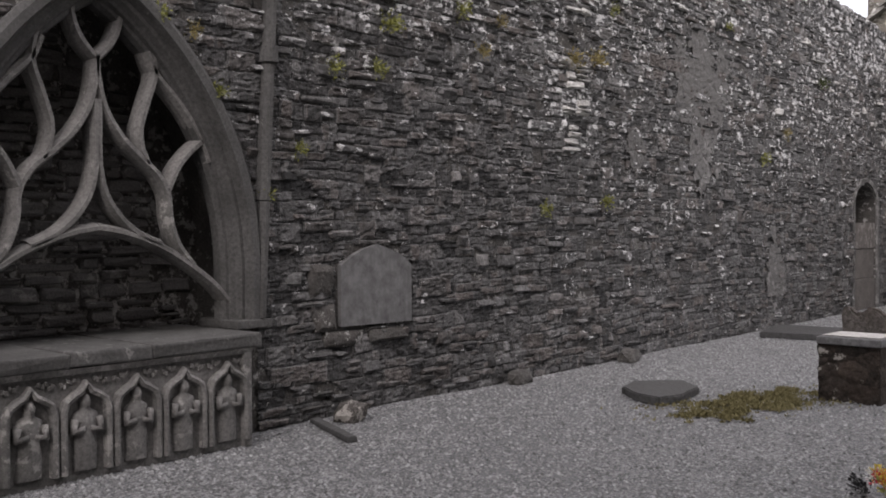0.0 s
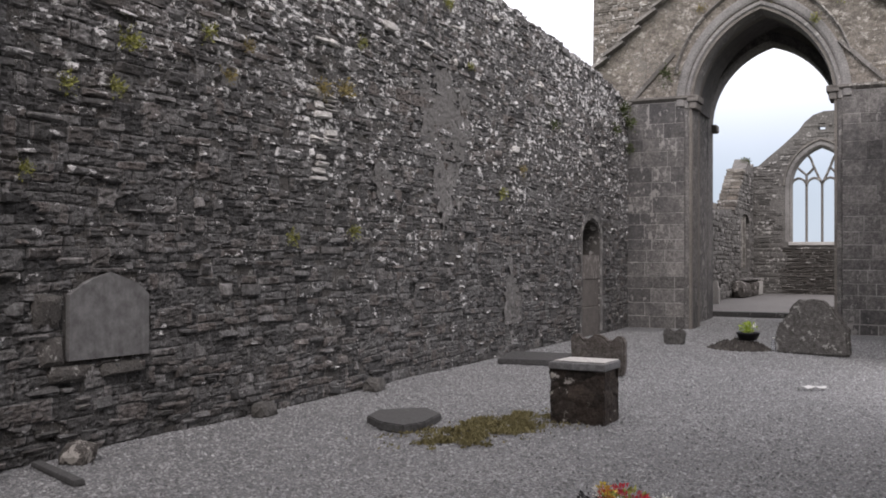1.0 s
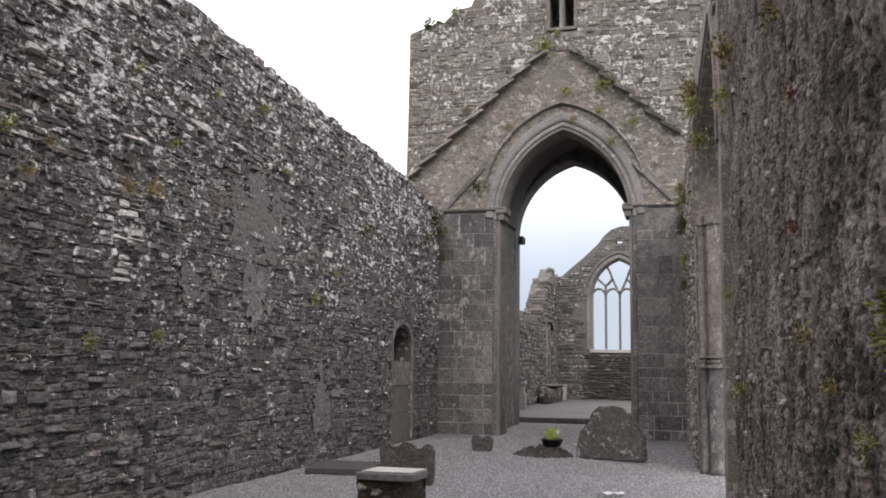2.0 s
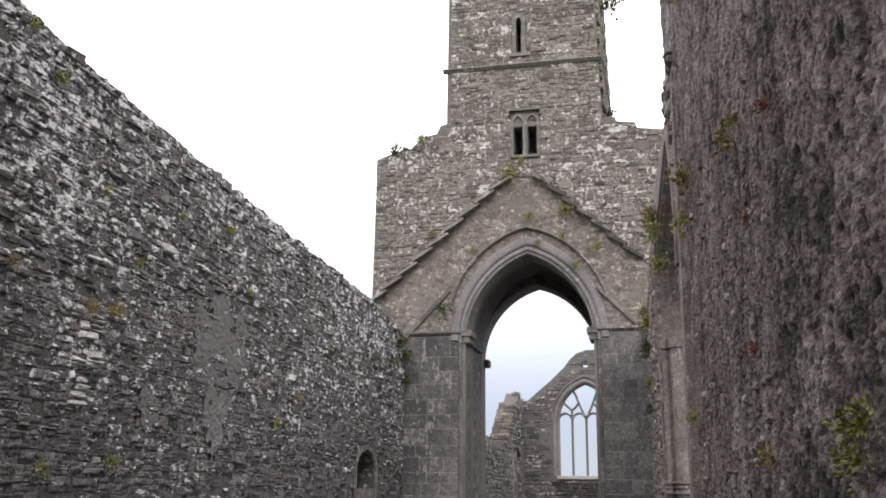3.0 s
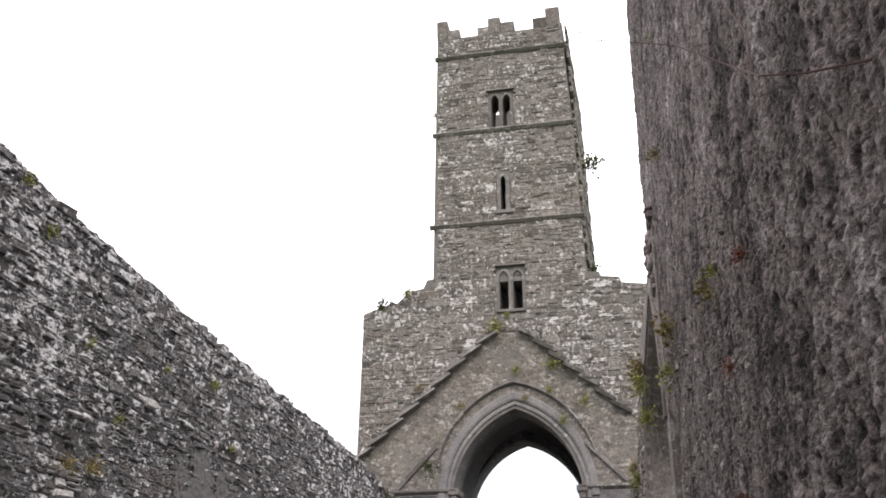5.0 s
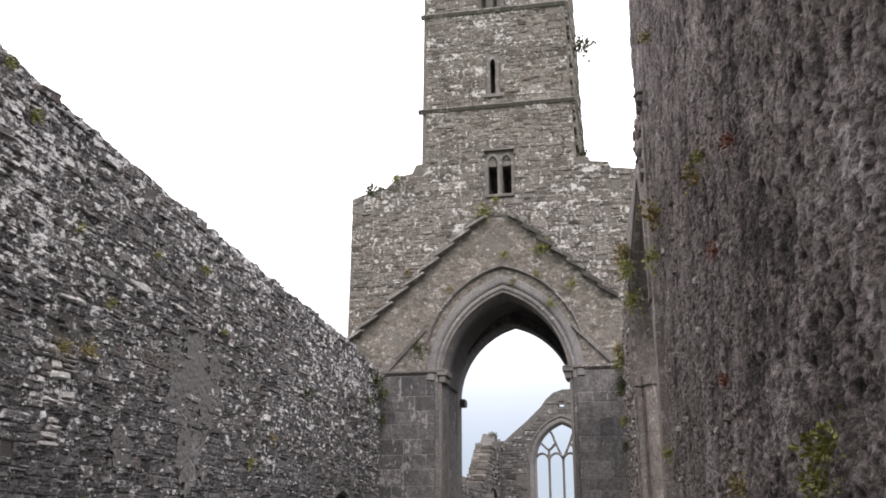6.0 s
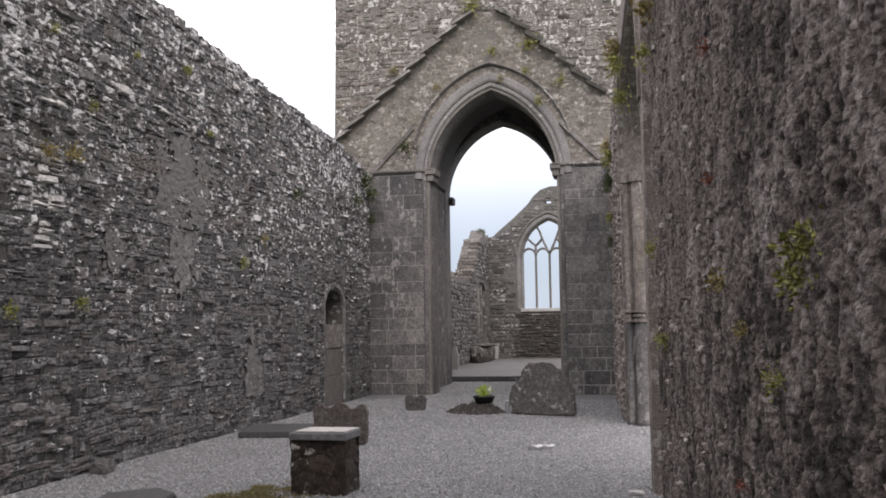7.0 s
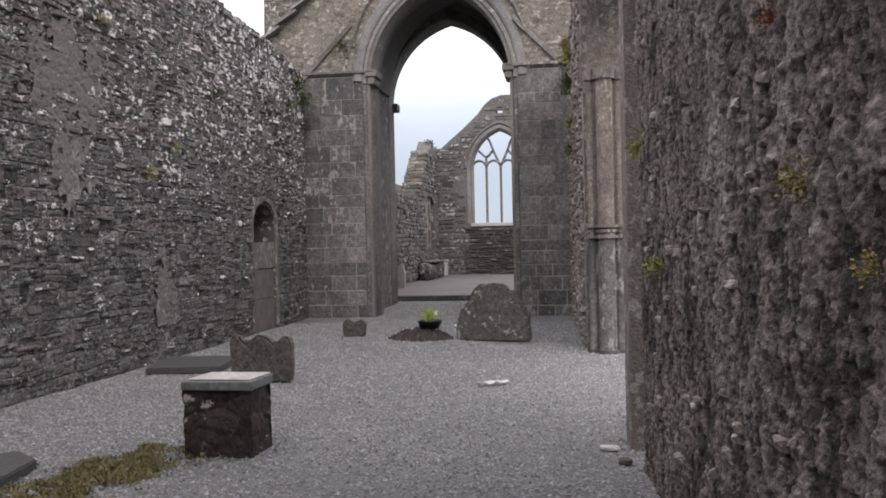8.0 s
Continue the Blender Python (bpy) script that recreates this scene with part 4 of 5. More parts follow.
rubble(rects, (0.01, 0.035), lambda u, v, d: (-1.42 + d + (18.4 - v) * 0.03, D + u, v), M_tower, tower, rng, name="side_rubble")
# ashlar piers
for a, b in ((XN - 0.02, AC - AA - 0.165), (AC + AA + 0.165, 0.9)):
    block_face(ashlar_rows(a, b, 0.0, 5.36, (0.2, 0.42), (0.28, 0.7), rng), (0.012, 0.018), on_tower, M_ashlar, tower, rng, "ashlar_block")
part("pier_face", box(XN - 0.05, AC - AA - 0.16, -0.05, 5.44, -0.05, 0.008, on_tower, 0), M_mortar, tower)
part("pier_face", box(AC + AA + 0.16, 1.1, -0.05, 5.44, -0.05, 0.008, on_tower, 0), M_mortar, tower)
# arch mouldings and jambs
ORDER = [(-0.17, -0.1), (-0.17, 0.02), (-0.14, 0.045), (-0.09, 0.045), (-0.02, -0.06), (0.0, -0.14), (0.02, -0.3), (0.02, -0.6), (-0.17, -0.6)]
for c in (AC - AA, AC + AA):
    side = ORDER if c > AC else [(-o, h) for o, h in ORDER[::-1]]
    for a, b in ((0.0, 0.55), (0.554, 1.2), (1.204, 1.9), (1.904, 2.45), (2.454, 3.2), (3.204, 3.85), (3.854, 4.5), (4.504, 5.17)):
        part("jamb_stone", sweep([(c, a), (c, b)], side, on_tower), M_ashlar, tower)
part("arch_order", sweep(arch(AC, AA, ASP, ARISE, 18), ORDER, on_tower), M_dressed, tower)
head = arch(AC, AA + 0.17, ASP + 0.05, ARISE + 0.17, 16)
part("arch_order", sweep(head, [(-0.2, -0.05), (-0.2, 0.035), (-0.16, 0.06), (-0.05, 0.06), (0.0, 0.035), (0.0, -0.05)], on_tower), M_dressed, tower)
hood = arch(AC, 1.95, 5.6, 2.4, 16)
for a, b in ((3, 6), (6, 10), (10, 13), (13, 16), (16, 19), (19, 23), (23, 27), (27, 30)):
    k = rng.uniform(-0.01, 0.025)
    part("hood_mould", sweep([(u, v + k) for u, v in hood[a:b + 1]], [(-0.035, 0.0), (-0.035, 0.08), (0.0, 0.11), (0.035, 0.05), (0.04, 0.0)], on_tower), M_tower_trim, tower)
for a, b in ((-6.22, AC - AA + 0.1), (AC + AA - 0.1, -0.4)):
    part("impost", sweep([(a, 5.44), (b, 5.44)], [(-0.07, 0.0), (-0.06, 0.03), (0.0, 0.1), (0.05, 0.1), (0.06, 0.0)], on_tower), M_tower_trim, tower)
for c in (AC - AA + 0.03, AC + AA - 0.03):
    bm = bmesh.new()
    box(c - 0.13, c + 0.13, 5.34, 5.49, -0.6, 0.1, on_tower, 0.03, bm)
    box(c - 0.08, c + 0.08, 5.18, 5.34, -0.6, 0.06, on_tower, 0.03, bm)
    part("capital", bm, M_tower_trim, tower)
# stepped stones of the old roof lines
for sgn in (-1, 1):
    n, span = (9, 3.55) if sgn < 0 else (7, 2.5)
    for k in range(n):
        x = -3.28 + sgn * (0.33 + span * (k - 0.12) / n)
        x2 = -3.28 + sgn * (0.33 + span * (k + 1.15) / n)
        off = rng.uniform(-0.03, 0.025)
        t = rng.uniform(0.035, 0.05)
        part("weathering_stone", sweep([(x, gable_line(x) + off - 0.02), (x2, gable_line(x2) + off + 0.12)], [(-t, 0.0), (-t, 0.2), (t * 0.8, 0.24), (t, 0.0)], on_tower), M_tower_trim, tower)
    a, b = ((-6.22, 5.37), (-5.13, 6.5)) if sgn < 0 else ((-0.6, 5.55), (-1.5, 6.47))
    for k in range(3):
        p = tuple(a[i] + (b[i] - a[i]) * k / 3 for i in (0, 1))
        q = tuple(a[i] + (b[i] - a[i]) * (k + 1.02) / 3 for i in (0, 1))
        part("weathering_stone", sweep([p, q], [(-0.045, 0.0), (-0.045, 0.07), (0.045, 0.09), (0.05, 0.0)], on_tower), M_tower_trim, tower)
# passage under the tower: piers, vault and the rear arch
RC, RA, RSP, RRISE, RY = -3.49, 1.66, 5.35, 2.13, 4.0
rear_to = on_plane_y(D + RY)
rear = [(-6.4, -0.1), (RC - RA, -0.1)] + arch(RC, RA, RSP, RRISE, 14)[::-1] + [(RC + RA, -0.1), (0.0, -0.1), (0.0, 10.4), (-6.4, 10.4)]
part("rear_wall", plate(rear, [], 0.9, rear_to), M_tower_core, tower)
part("rear_order", sweep(arch(RC, RA, RSP, RRISE, 14, 0.0), [(-0.25, -0.1), (-0.25, 0.02), (0.0, 0.02), (0.03, -0.12), (0.03, -0.8), (-0.25, -0.8)], rear_to), M_ashlar, tower)
part("passage_pier", box(-6.3, -5.13, -0.05, 9.8, -RY + 0.02, -0.6, on_tower, 0.0), M_ashlar, tower)
part("passage_pier", box(-1.42, -0.3, -0.05, 9.8, -RY + 0.02, -0.6, on_tower, 0.0), M_ashlar, tower)
part("vault", sweep(arch(AC - 0.06, AA + 0.27, ASP + 0.3, ARISE + 0.15, 14), [(-0.15, -0.5), (0.0, -0.5), (0.0, -RY), (-0.15, -RY)], on_tower), M_vault, tower)
part("corbel", box(RC - RA - 0.1, RC - RA + 0.17, 5.2, 5.42, -1.0, -0.6, rear_to, 0.05), M_tower_trim, tower)
part("vault_floor", box(-6.3, -0.3, 9.8, 10.1, -RY, -0.95, on_tower, 0), M_vault, tower)

# ---- south wall beside the camera ----
wall_south = thing("wall_south", "high rough brown-grey rubble nave wall", "wall", kind="structure")


def south_end(v):
    t = min(1.0, max(0.0, (v - 3.5) / 1.1))
    return 0.5 + 0.1 * noise.noise(Vector((v * 1.3, 0, 1))) - 1.9 * t * t * (3 - 2 * t)


edge = [(south_end(v), v) for v in np.linspace(-0.1, 9.6, 40)]
part("wall_core", plate(edge + [(17.2, 9.6), (17.2, -0.1)], [], 0.85, on_south, d0=-0.05), M_right_core, wall_south)
rng = random.Random(31)
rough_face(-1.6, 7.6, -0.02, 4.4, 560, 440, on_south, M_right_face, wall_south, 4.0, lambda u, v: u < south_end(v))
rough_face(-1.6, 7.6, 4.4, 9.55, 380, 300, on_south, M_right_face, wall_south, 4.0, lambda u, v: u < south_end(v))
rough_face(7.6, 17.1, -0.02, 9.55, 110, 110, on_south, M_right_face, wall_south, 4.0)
# stones that stand out of the face
for k in range(80):
    u, v = rng.uniform(0.8, 4.6), rng.uniform(0.05, 4.2)
    w, h = rng.uniform(0.03, 0.08) * (1 - u / 12), rng.uniform(0.02, 0.04) * (1 - u / 12)
    stone_object((u - w, u + w, v - h, v + h), rng.uniform(0.02, 0.034), on_south, M_right, wall_south, rng)
ends = lay_courses(-0.85, -0.02, 0.0, 9.5, (0.08, 0.2), (0.2, 0.5), rng, lambda u, v: True)
rubble(ends, (0.02, 0.05), lambda u, v, d: on_south(south_end(v) - d, v, u), M_right, wall_south, rng, name="end_rubble")
# wall that closes the place behind the camera
wall_west = tagged(part("wall_west", box(-7.2, 3.2, -0.1, 7.5, -0.8, 0.0, lambda u, v, d: (u, -8 + d, v), 0), M_rubble_core), "plain rubble west wall", "wall", kind="structure")

# ---- arcade between the south wall and the tower ----
arcade = thing("arcade", "broken pointed arcade with a moulded stone column", "arcade", kind="structure")
BX, BY, EX, EY = 0.19, 9.45, -0.36, D
_al = math.hypot(EX - BX, EY - BY)
PX, PY = (EX - BX) / _al, (EY - BY) / _al


def on_arcade(u, v, d):
    # u runs from the tower to the south wall
    return EX - u * PX - d * PY, EY - u * PY + d * PX, v


AL = _al
o = AL - 3.65
hole = arch(o, 3.2, 3.9, 1.7, 12)
aw = [(0, -0.1), (o - 3.2, -0.1)] + hole[::-1] + [(o + 3.2, -0.1), (AL - 0.02, -0.1), (AL - 0.02, 5.9), (AL - 2, 6.0), (o, 6.2), (o - 2.5, 6.5), (o - 3.2, 6.3), (2.5, 5.7), (0.0, 5.5)]
part("wall_core", plate(aw, [], 0.8, on_arcade), M_right_core, arcade)
r = (3.2 ** 2 + 1.7 ** 2) / 6.4


def arcade_keep(u, v):
    t = 6.2 if u > o - 3 else 5.6 + u * 0.1
    if v > t:
        return False
    if abs(u - o) < 3.45 and v < 3.9:
        return False
    k = (r + 0.25) ** 2 - (v - 3.9) ** 2
    return v < 3.9 or k < 0 or abs(u - o) > 3.2 - r + math.sqrt(k)


rects = lay_courses(0.05, AL - 0.1, 0.0, 6.4, (0.08, 0.2), (0.15, 0.45), rng, arcade_keep)
rubble(rects, (0.02, 0.05), on_arcade, M_right, arcade, rng)
part("arch_ring", sweep(arch(o, 3.2, 3.9, 1.7, 14), [(-0.22, -0.1), (-0.22, 0.03), (-0.05, 0.03), (0.03, -0.12), (0.06, -0.25), (0.06, -0.75), (-0.22, -0.75)], on_arcade), M_column, arcade)


SHAFTS = ((0.2, 15.87, 0.118), (0.0, 15.98, 0.058), (0.385, 15.98, 0.058), (0.08, 16.1, 0.06), (0.2, 16.12, 0.12))


def shafts(z0, z1, grow, parent, name, mat):
    """One length of the clustered column: a large half-round shaft with slender ones beside it on a core."""
    bm = box(0.04, 0.35, z0, z1, -0.12 - grow, 0.06 + grow, on_plane_y(16.0), 0.012)
    for cx, cy, rad in SHAFTS:
        res = bmesh.ops.create_cone(bm, cap_ends=True, segments=20, radius1=rad + grow, radius2=rad + grow, depth=z1 - z0)
        bmesh.ops.translate(bm, verts=res["verts"], vec=(cx, cy, (z0 + z1) / 2))
    return part(name, bm, mat, parent)


column = thing("arcade_column", "clustered brown-grey limestone arcade column with a moulded ring", "column")
shafts(0.0, 0.05, 0.035, column, "base", M_tomb)
for a, b in ((0.05, 0.85), (0.855, 1.66)):
    shafts(a, b, 0.006, column, "lower_shaft", M_ashlar)
for a, b, g in ((1.66, 1.7, 0.045), (1.7, 1.745, 0.008), (1.745, 1.785, 0.03), (1.785, 1.815, 0.01), (1.815, 1.86, 0.05)):
    shafts(a, b, g, column, "ring", M_column)
for a, b in ((1.86, 2.5), (2.505, 3.2), (3.205, 3.95)):
    shafts(a, b, 0.0, column, "upper_shaft", M_column)
shafts(3.95, 4.1, 0.035, column, "capital", M_column)

# ---- chancel beyond the tower ----
EYW = 44.7
wall_east = thing("wall_east", "ruined chancel gable wall with a tall traceried window", "wall", kind="structure")
WC, WA, WSP, WR = -3.66, 1.29, 4.9, 1.75
to_e = on_plane_y(EYW)
eo = [(-7.6, -0.1), (3.0, -0.1), (3.0, 5.2), (0.3, 5.4), (-1.8, 7.2), (-2.6, 7.9), (-3.1, 8.15), (-3.55, 8.15), (-4.0, 8.0), (-4.35, 7.7), (-4.6, 7.35), (-5.3, 6.7), (-5.9, 6.2), (-6.3, 5.85), (-6.9, 5.8), (-7.0, 5.4), (-7.6, 5.4)]
eh = [arch(WC, WA, WSP, WR, 12, 2.44), [(-3.78, 7.35), (-3.5, 7.35), (-3.5, 7.62), (-3.78, 7.62)]]
part("wall_core", plate(eo, eh, 0.9, to_e), M_chancel, wall_east)
rng = random.Random(51)


def east_top(x):
    t = sorted(eo[2:], key=lambda p: p[0])
    for (a, p), (b, q) in zip(t, t[1:]):
        if a <= x <= b:
            return p + (q - p) * (x - a) / max(1e-6, b - a)
    return 5.4


rw_ = (WA * WA + WR * WR) / (2 * WA)


def east_keep(x, z):
    if z > east_top(x) or (abs(x + 3.64) < 0.2 and 7.3 < z < 7.7):
        return False
    if 2.3 < z < WSP:
        return abs(x - WC) > WA + 0.2
    k = (rw_ + 0.2) ** 2 - (z - WSP) ** 2
    return z < 2.4 or k < 0 or abs(x - WC) > WA - rw_ + math.sqrt(k)


rubble(lay_courses(-7.4, -1.0, 0.2, 8.2, (0.12, 0.28), (0.25, 0.7), rng, east_keep, wave=0.02), (0.01, 0.045), to_e, M_chancel, wall_east, rng)
rubble(lay_courses(WC - 1.7, WC + 1.6, 0.22, 2.28, (0.07, 0.13), (0.25, 0.6), rng, lambda u, v: v < 2.27, wave=0.01), (0.05, 0.07), to_e, M_sill_wall, wall_east, rng, name="sill_courses")
window = thing("window_1", "tall pointed four-light window with flowing bar tracery, unglazed", "window", kind="structure")
part("window_frame", sweep(arch(WC, WA, WSP, WR, 14, 2.44), [(-0.2, -0.3), (-0.2, 0.03), (-0.05, 0.03), (0.08, -0.2), (0.08, -0.4)], to_e), M_dressed, window)
part("hood_mould", sweep(arch(WC, WA + 0.25, WSP + 0.05, WR + 0.25, 14), [(-0.05, 0.0), (-0.04, 0.1), (0.04, 0.1), (0.05, 0.0)], to_e), M_tower_trim, window)
part("window_sill", box(WC - 1.35, WC + 1.35, 2.3, 2.45, -0.5, 0.1, to_e, 0.02), M_cap, window)
bar = [(-0.05, -0.5), (-0.05, -0.38), (-0.02, -0.28), (0.02, -0.28), (0.05, -0.38), (0.05, -0.5)]
lw = WA / 2
for k in (-1, 0, 1):
    part("mullion", sweep([(WC + k * lw, 2.44), (WC + k * lw, 5.0)], bar, to_e), M_tower_trim, window)
for k in range(4):
    c = WC + (k - 1.5) * lw
    part("light_head", sweep(arch(c, lw * 0.5, 4.92, 0.36, 6), bar, to_e), M_tower_trim, window)
for s in (-1, 1):
    c = WC + s * lw
    part("tracery_bar", sweep([(c, 4.98), (c, 5.46)], bar, to_e), M_tower_trim, window)
    part("tracery_bar", sweep(spline([(c, 5.42), (c + s * 0.14, 5.53), (c + s * 0.42, 5.8)]), bar, to_e), M_tower_trim, window)
    part("tracery_bar", sweep(spline([(c, 5.42), (c - s * 0.14, 5.53), (c - s * 0.33, 5.76)]), bar, to_e), M_tower_trim, window)
    part("tracery_bar", sweep(spline([(WC, 5.02), (WC + s * 0.18, 5.4), (WC + s * 0.36, 5.82), (WC + s * 0.45, 6.08), (WC + s * 0.6, 6.34)]), bar, to_e), M_tower_trim, window)

wall_chancel = thing("wall_chancel", "ruined chancel side wall with a broken sloping end", "wall", kind="structure")
XC = -6.5
to_c = on_plane_x(XC)
cw = [(27.6, -0.1), (EYW - 0.02, -0.1), (EYW - 0.02, 5.95), (43.9, 5.75), (43.3, 6.05), (42.6, 5.6), (41.6, 5.5), (39.0, 3.65), (36, 3.5), (33, 3.45), (27.6, 3.3)]
ch = [[(41.2, 1.3), (43.6, 1.3), (43.6, 3.3), (42.9, 3.6), (41.9, 3.6), (41.2, 3.3)]]
part("wall_core", plate(cw, ch, 0.6, to_c), M_chancel, wall_chancel)
part("recess_back", box(33, EYW - 0.05, 0.0, 3.9, -0.9, -0.605, to_c, 0), M_tower_core, wall_chancel)


def chancel_keep(y, z):
    t = 3.5 if y < 39 else 3.6 + (y - 39) * 0.72 if y < 41.6 else 5.45 + (y - 41.6) * 0.1
    return z < t and not (41.1 < y < 43.7 and 1.2 < z < 3.7)


rubble(lay_courses(31, EYW - 0.1, 0.2, 5.7, (0.12, 0.26), (0.25, 0.7), rng, chancel_keep, wave=0.02), (0.015, 0.06), to_c, M_chancel, wall_chancel, rng)
# stepped slates on the broken sloping end
for k in range(12):
    y = 38.95 + 0.22 * k
    z = 3.6 + 0.157 * k
    for d0, d1 in ((-0.62, -0.3), (-0.29, 0.1)):
        part("weathering_stone", box(y - 0.05, y + 0.3, z, z + 0.12, d0, d1, to_c, 0.02, None, 0.03, rng), M_tower, wall_chancel)
for s in (0.35, 1.2):
    part("recess_jamb", sweep([(41.2 + s, 1.3), (41.2 + s, 3.5)], [(-0.08, -0.3), (-0.06, 0.0), (0.06, 0.0), (0.08, -0.3)], to_c), M_tower_trim, wall_chancel)
# right side of the chancel, out of sight, closes it
tagged(part("wall_chancel_south", box(27.6, EYW, -0.1, 5.2, 0.0, 0.8, on_plane_x(1.2), 0), M_tower_core), "plain rubble chancel wall", "wall", kind="structure")
floor2 = part("chancel_floor", box(-6.9, 1.2, -0.05, 0.15, -17.0, 0.0, lambda u, v, d: (u, 28.3 - d, v), 0.015), M_floor)
tagged(floor2, "trodden grey chancel floor one step up", "floor", kind="structure")
step = part("chancel_step", box(-6.3, -0.5, 0.0, 0.165, -0.42, 0.0, on_plane_y(28.28), 0.02, None, 0.008, rng), M_ledger)
tagged(step, "dark worn stone step before the chancel", "step", kind="structure")
chest = thing("chancel_tomb", "low broken stone tomb chest against the chancel wall", "tomb")
for k in range(26):
    bm = bmesh.new()
    bmesh.ops.create_icosphere(bm, subdivisions=2, radius=1.0)
    y, h = rng.uniform(38.6, 43.2), rng.uniform(0.14, 0.3)
    for v in bm.verts:
        c = Vector([math.copysign(abs(q) ** 0.7, q) for q in v.co]) * (1 + 0.25 * noise.noise(v.co * 1.4 + Vector((k, 0, 0))))
        v.co = Vector((XC + 0.3 + 0.28 * c.x, y + 0.38 * c.y, 0.15 + h * 0.8 + max(-0.8, c.z) * h + 0.2 * (k % 2)))
    part("tumbled_stone", bm, M_rock_dark, chest)
part("slab", box(39.6, 42.3, 0.82, 0.92, 0.02, 0.62, to_c, 0.03, None, 0.04, rng), M_ashlar, chest, "cracked grey top slab")
part("end_panel", box(42.4, 43.2, 0.15, 0.75, 0.5, 0.6, to_c, 0.03, None, 0.03, rng), M_cap, chest, "pale leaning end panel")


# ---- grave markers and small things in the nave ----
def at_pose(x, y, z, rz):
    m = pose(x, y, z, 0, 0, rz)
    return lambda u, v, d: tuple(m @ Vector((u, -d, v)))


def slab_outline(pts, thick, to, mat, parent, name, bevel=0.02, rough=0.02, seed=0, cuts=3):
    """An upright or flat slab of that outline, with worn edges and an uneven face."""
    r = random.Random(seed)
    fine = []
    for (a, b), (c, d) in zip(pts, pts[1:] + pts[:1]):
        for k in range(cuts):
            t = k / cuts
            fine.append((a + (c - a) * t + r.uniform(-rough, rough), b + (d - b) * t + r.uniform(-rough, rough) * (0 if b < 0.02 and d < 0.02 else 1)))
    bm = plate(fine, [], thick, to)
    bmesh.ops.recalc_face_normals(bm, faces=bm.faces)
    rim = [e for e in bm.edges if len(e.link_faces) == 2 and e.calc_face_angle() > 1.0 and abs(e.verts[0].co.z - e.verts[1].co.z) + (e.verts[0].co - e.verts[1].co).length > 0]
    bmesh.ops.bevel(bm, geom=rim, offset=bevel, segments=2, affect="EDGES")
    return part(name, bm, mat, parent)


def build_box_tomb():
    tomb = thing("box_tomb", "small dark wet rubble box tomb with a pale flat cap slab", "tomb")
    x, y, rz = -3.01, 9.26, -2
    r = random.Random(61)
    m = pose(x, y, 0, 0, 0, rz)
    hw, hd = 0.28, 0.225
    part("core", box(-hw + 0.035, hw - 0.035, 0.0, 0.53, -hd + 0.035, hd - 0.035, at_pose(x, y, 0, rz), 0.03), M_box, tomb)
    faces4 = (lambda u, v, d: tuple(m @ Vector((u, -hd + 0.02 - d, v))), lambda u, v, d: tuple(m @ Vector((hw - 0.02 + d, u, v))),
              lambda u, v, d: tuple(m @ Vector((-u, hd - 0.02 + d, v))), lambda u, v, d: tuple(m @ Vector((-hw + 0.02 - d, -u, v))))
    for k, to in enumerate(faces4):
        w = hw if k % 2 == 0 else hd
        cell_face(-w, w, 0.0, 0.535, 60, 54, 0.3, 0.16, 0.022, to, M_box, tomb, 3.0 + k, "rubble_side", rough=0.9)
    part("cap_slab", box(-0.295, 0.295, 0.535, 0.61, -0.245, 0.245, at_pose(x, y, 0, rz), 0.012, None, 0.004, r), M_slate, tomb, "grey slate cap slab")
    part("cap_top", box(-0.245, 0.28, 0.61, 0.622, -0.235, 0.21, at_pose(x, y, 0, rz), 0.005, None, 0.004, r), M_cap, tomb, "pale worn face of the cap slab")


build_box_tomb()
hs = thing("headstone", "broad low lichen-spotted headstone with a rounded top", "headstone", "grave markers")
slab_outline([(-0.62, 0), (0.62, 0), (0.64, 0.3), (0.6, 0.5), (0.52, 0.58), (0.4, 0.78), (0.2, 0.92), (0.02, 0.97), (-0.2, 0.95), (-0.38, 0.84), (-0.42, 0.66), (-0.6, 0.52), (-0.63, 0.3)],
             0.17, at_pose(-1.63, 17.5, 0, -18), M_head, hs, "slab", 0.035, 0.022, 4)
hs2 = thing("headstone", "dark eroded headstone with a scrolled lobed top", "headstone", "grave markers")
slab_outline([(-0.38, 0), (0.38, 0), (0.4, 0.25), (0.4, 0.47), (0.37, 0.55), (0.29, 0.56), (0.23, 0.51), (0.18, 0.47), (0.12, 0.52), (0.05, 0.57), (-0.05, 0.58), (-0.12, 0.53), (-0.18, 0.48), (-0.24, 0.53), (-0.3, 0.59), (-0.37, 0.57), (-0.4, 0.48)],
             0.14, at_pose(-4.03, 13.0, 0, -4), M_head_dark, hs2, "slab", 0.03, 0.006, 9, 2)
st = thing("headstone", "small broken stub of a headstone in the gravel", "headstone", "grave markers")
slab_outline([(-0.2, 0), (0.2, 0), (0.22, 0.22), (0.17, 0.31), (0.08, 0.3), (0.0, 0.24), (-0.1, 0.32), (-0.19, 0.29)], 0.13, at_pose(-4.19, 18.45, 0, -4), M_head, st, "slab", 0.025, 0.012, 6)
ch = thing("headstone", "pale slender headstone in the chancel", "headstone", "grave markers")
slab_outline([(-0.15, 0), (0.15, 0), (0.15, 0.5), (0.1, 0.62), (0.08, 0.78), (-0.06, 0.78), (-0.1, 0.62), (-0.15, 0.5)], 0.12, at_pose(-6.1, 33.2, 0.15, -6), M_cap, ch, "slab", 0.02, 0.006, 7)
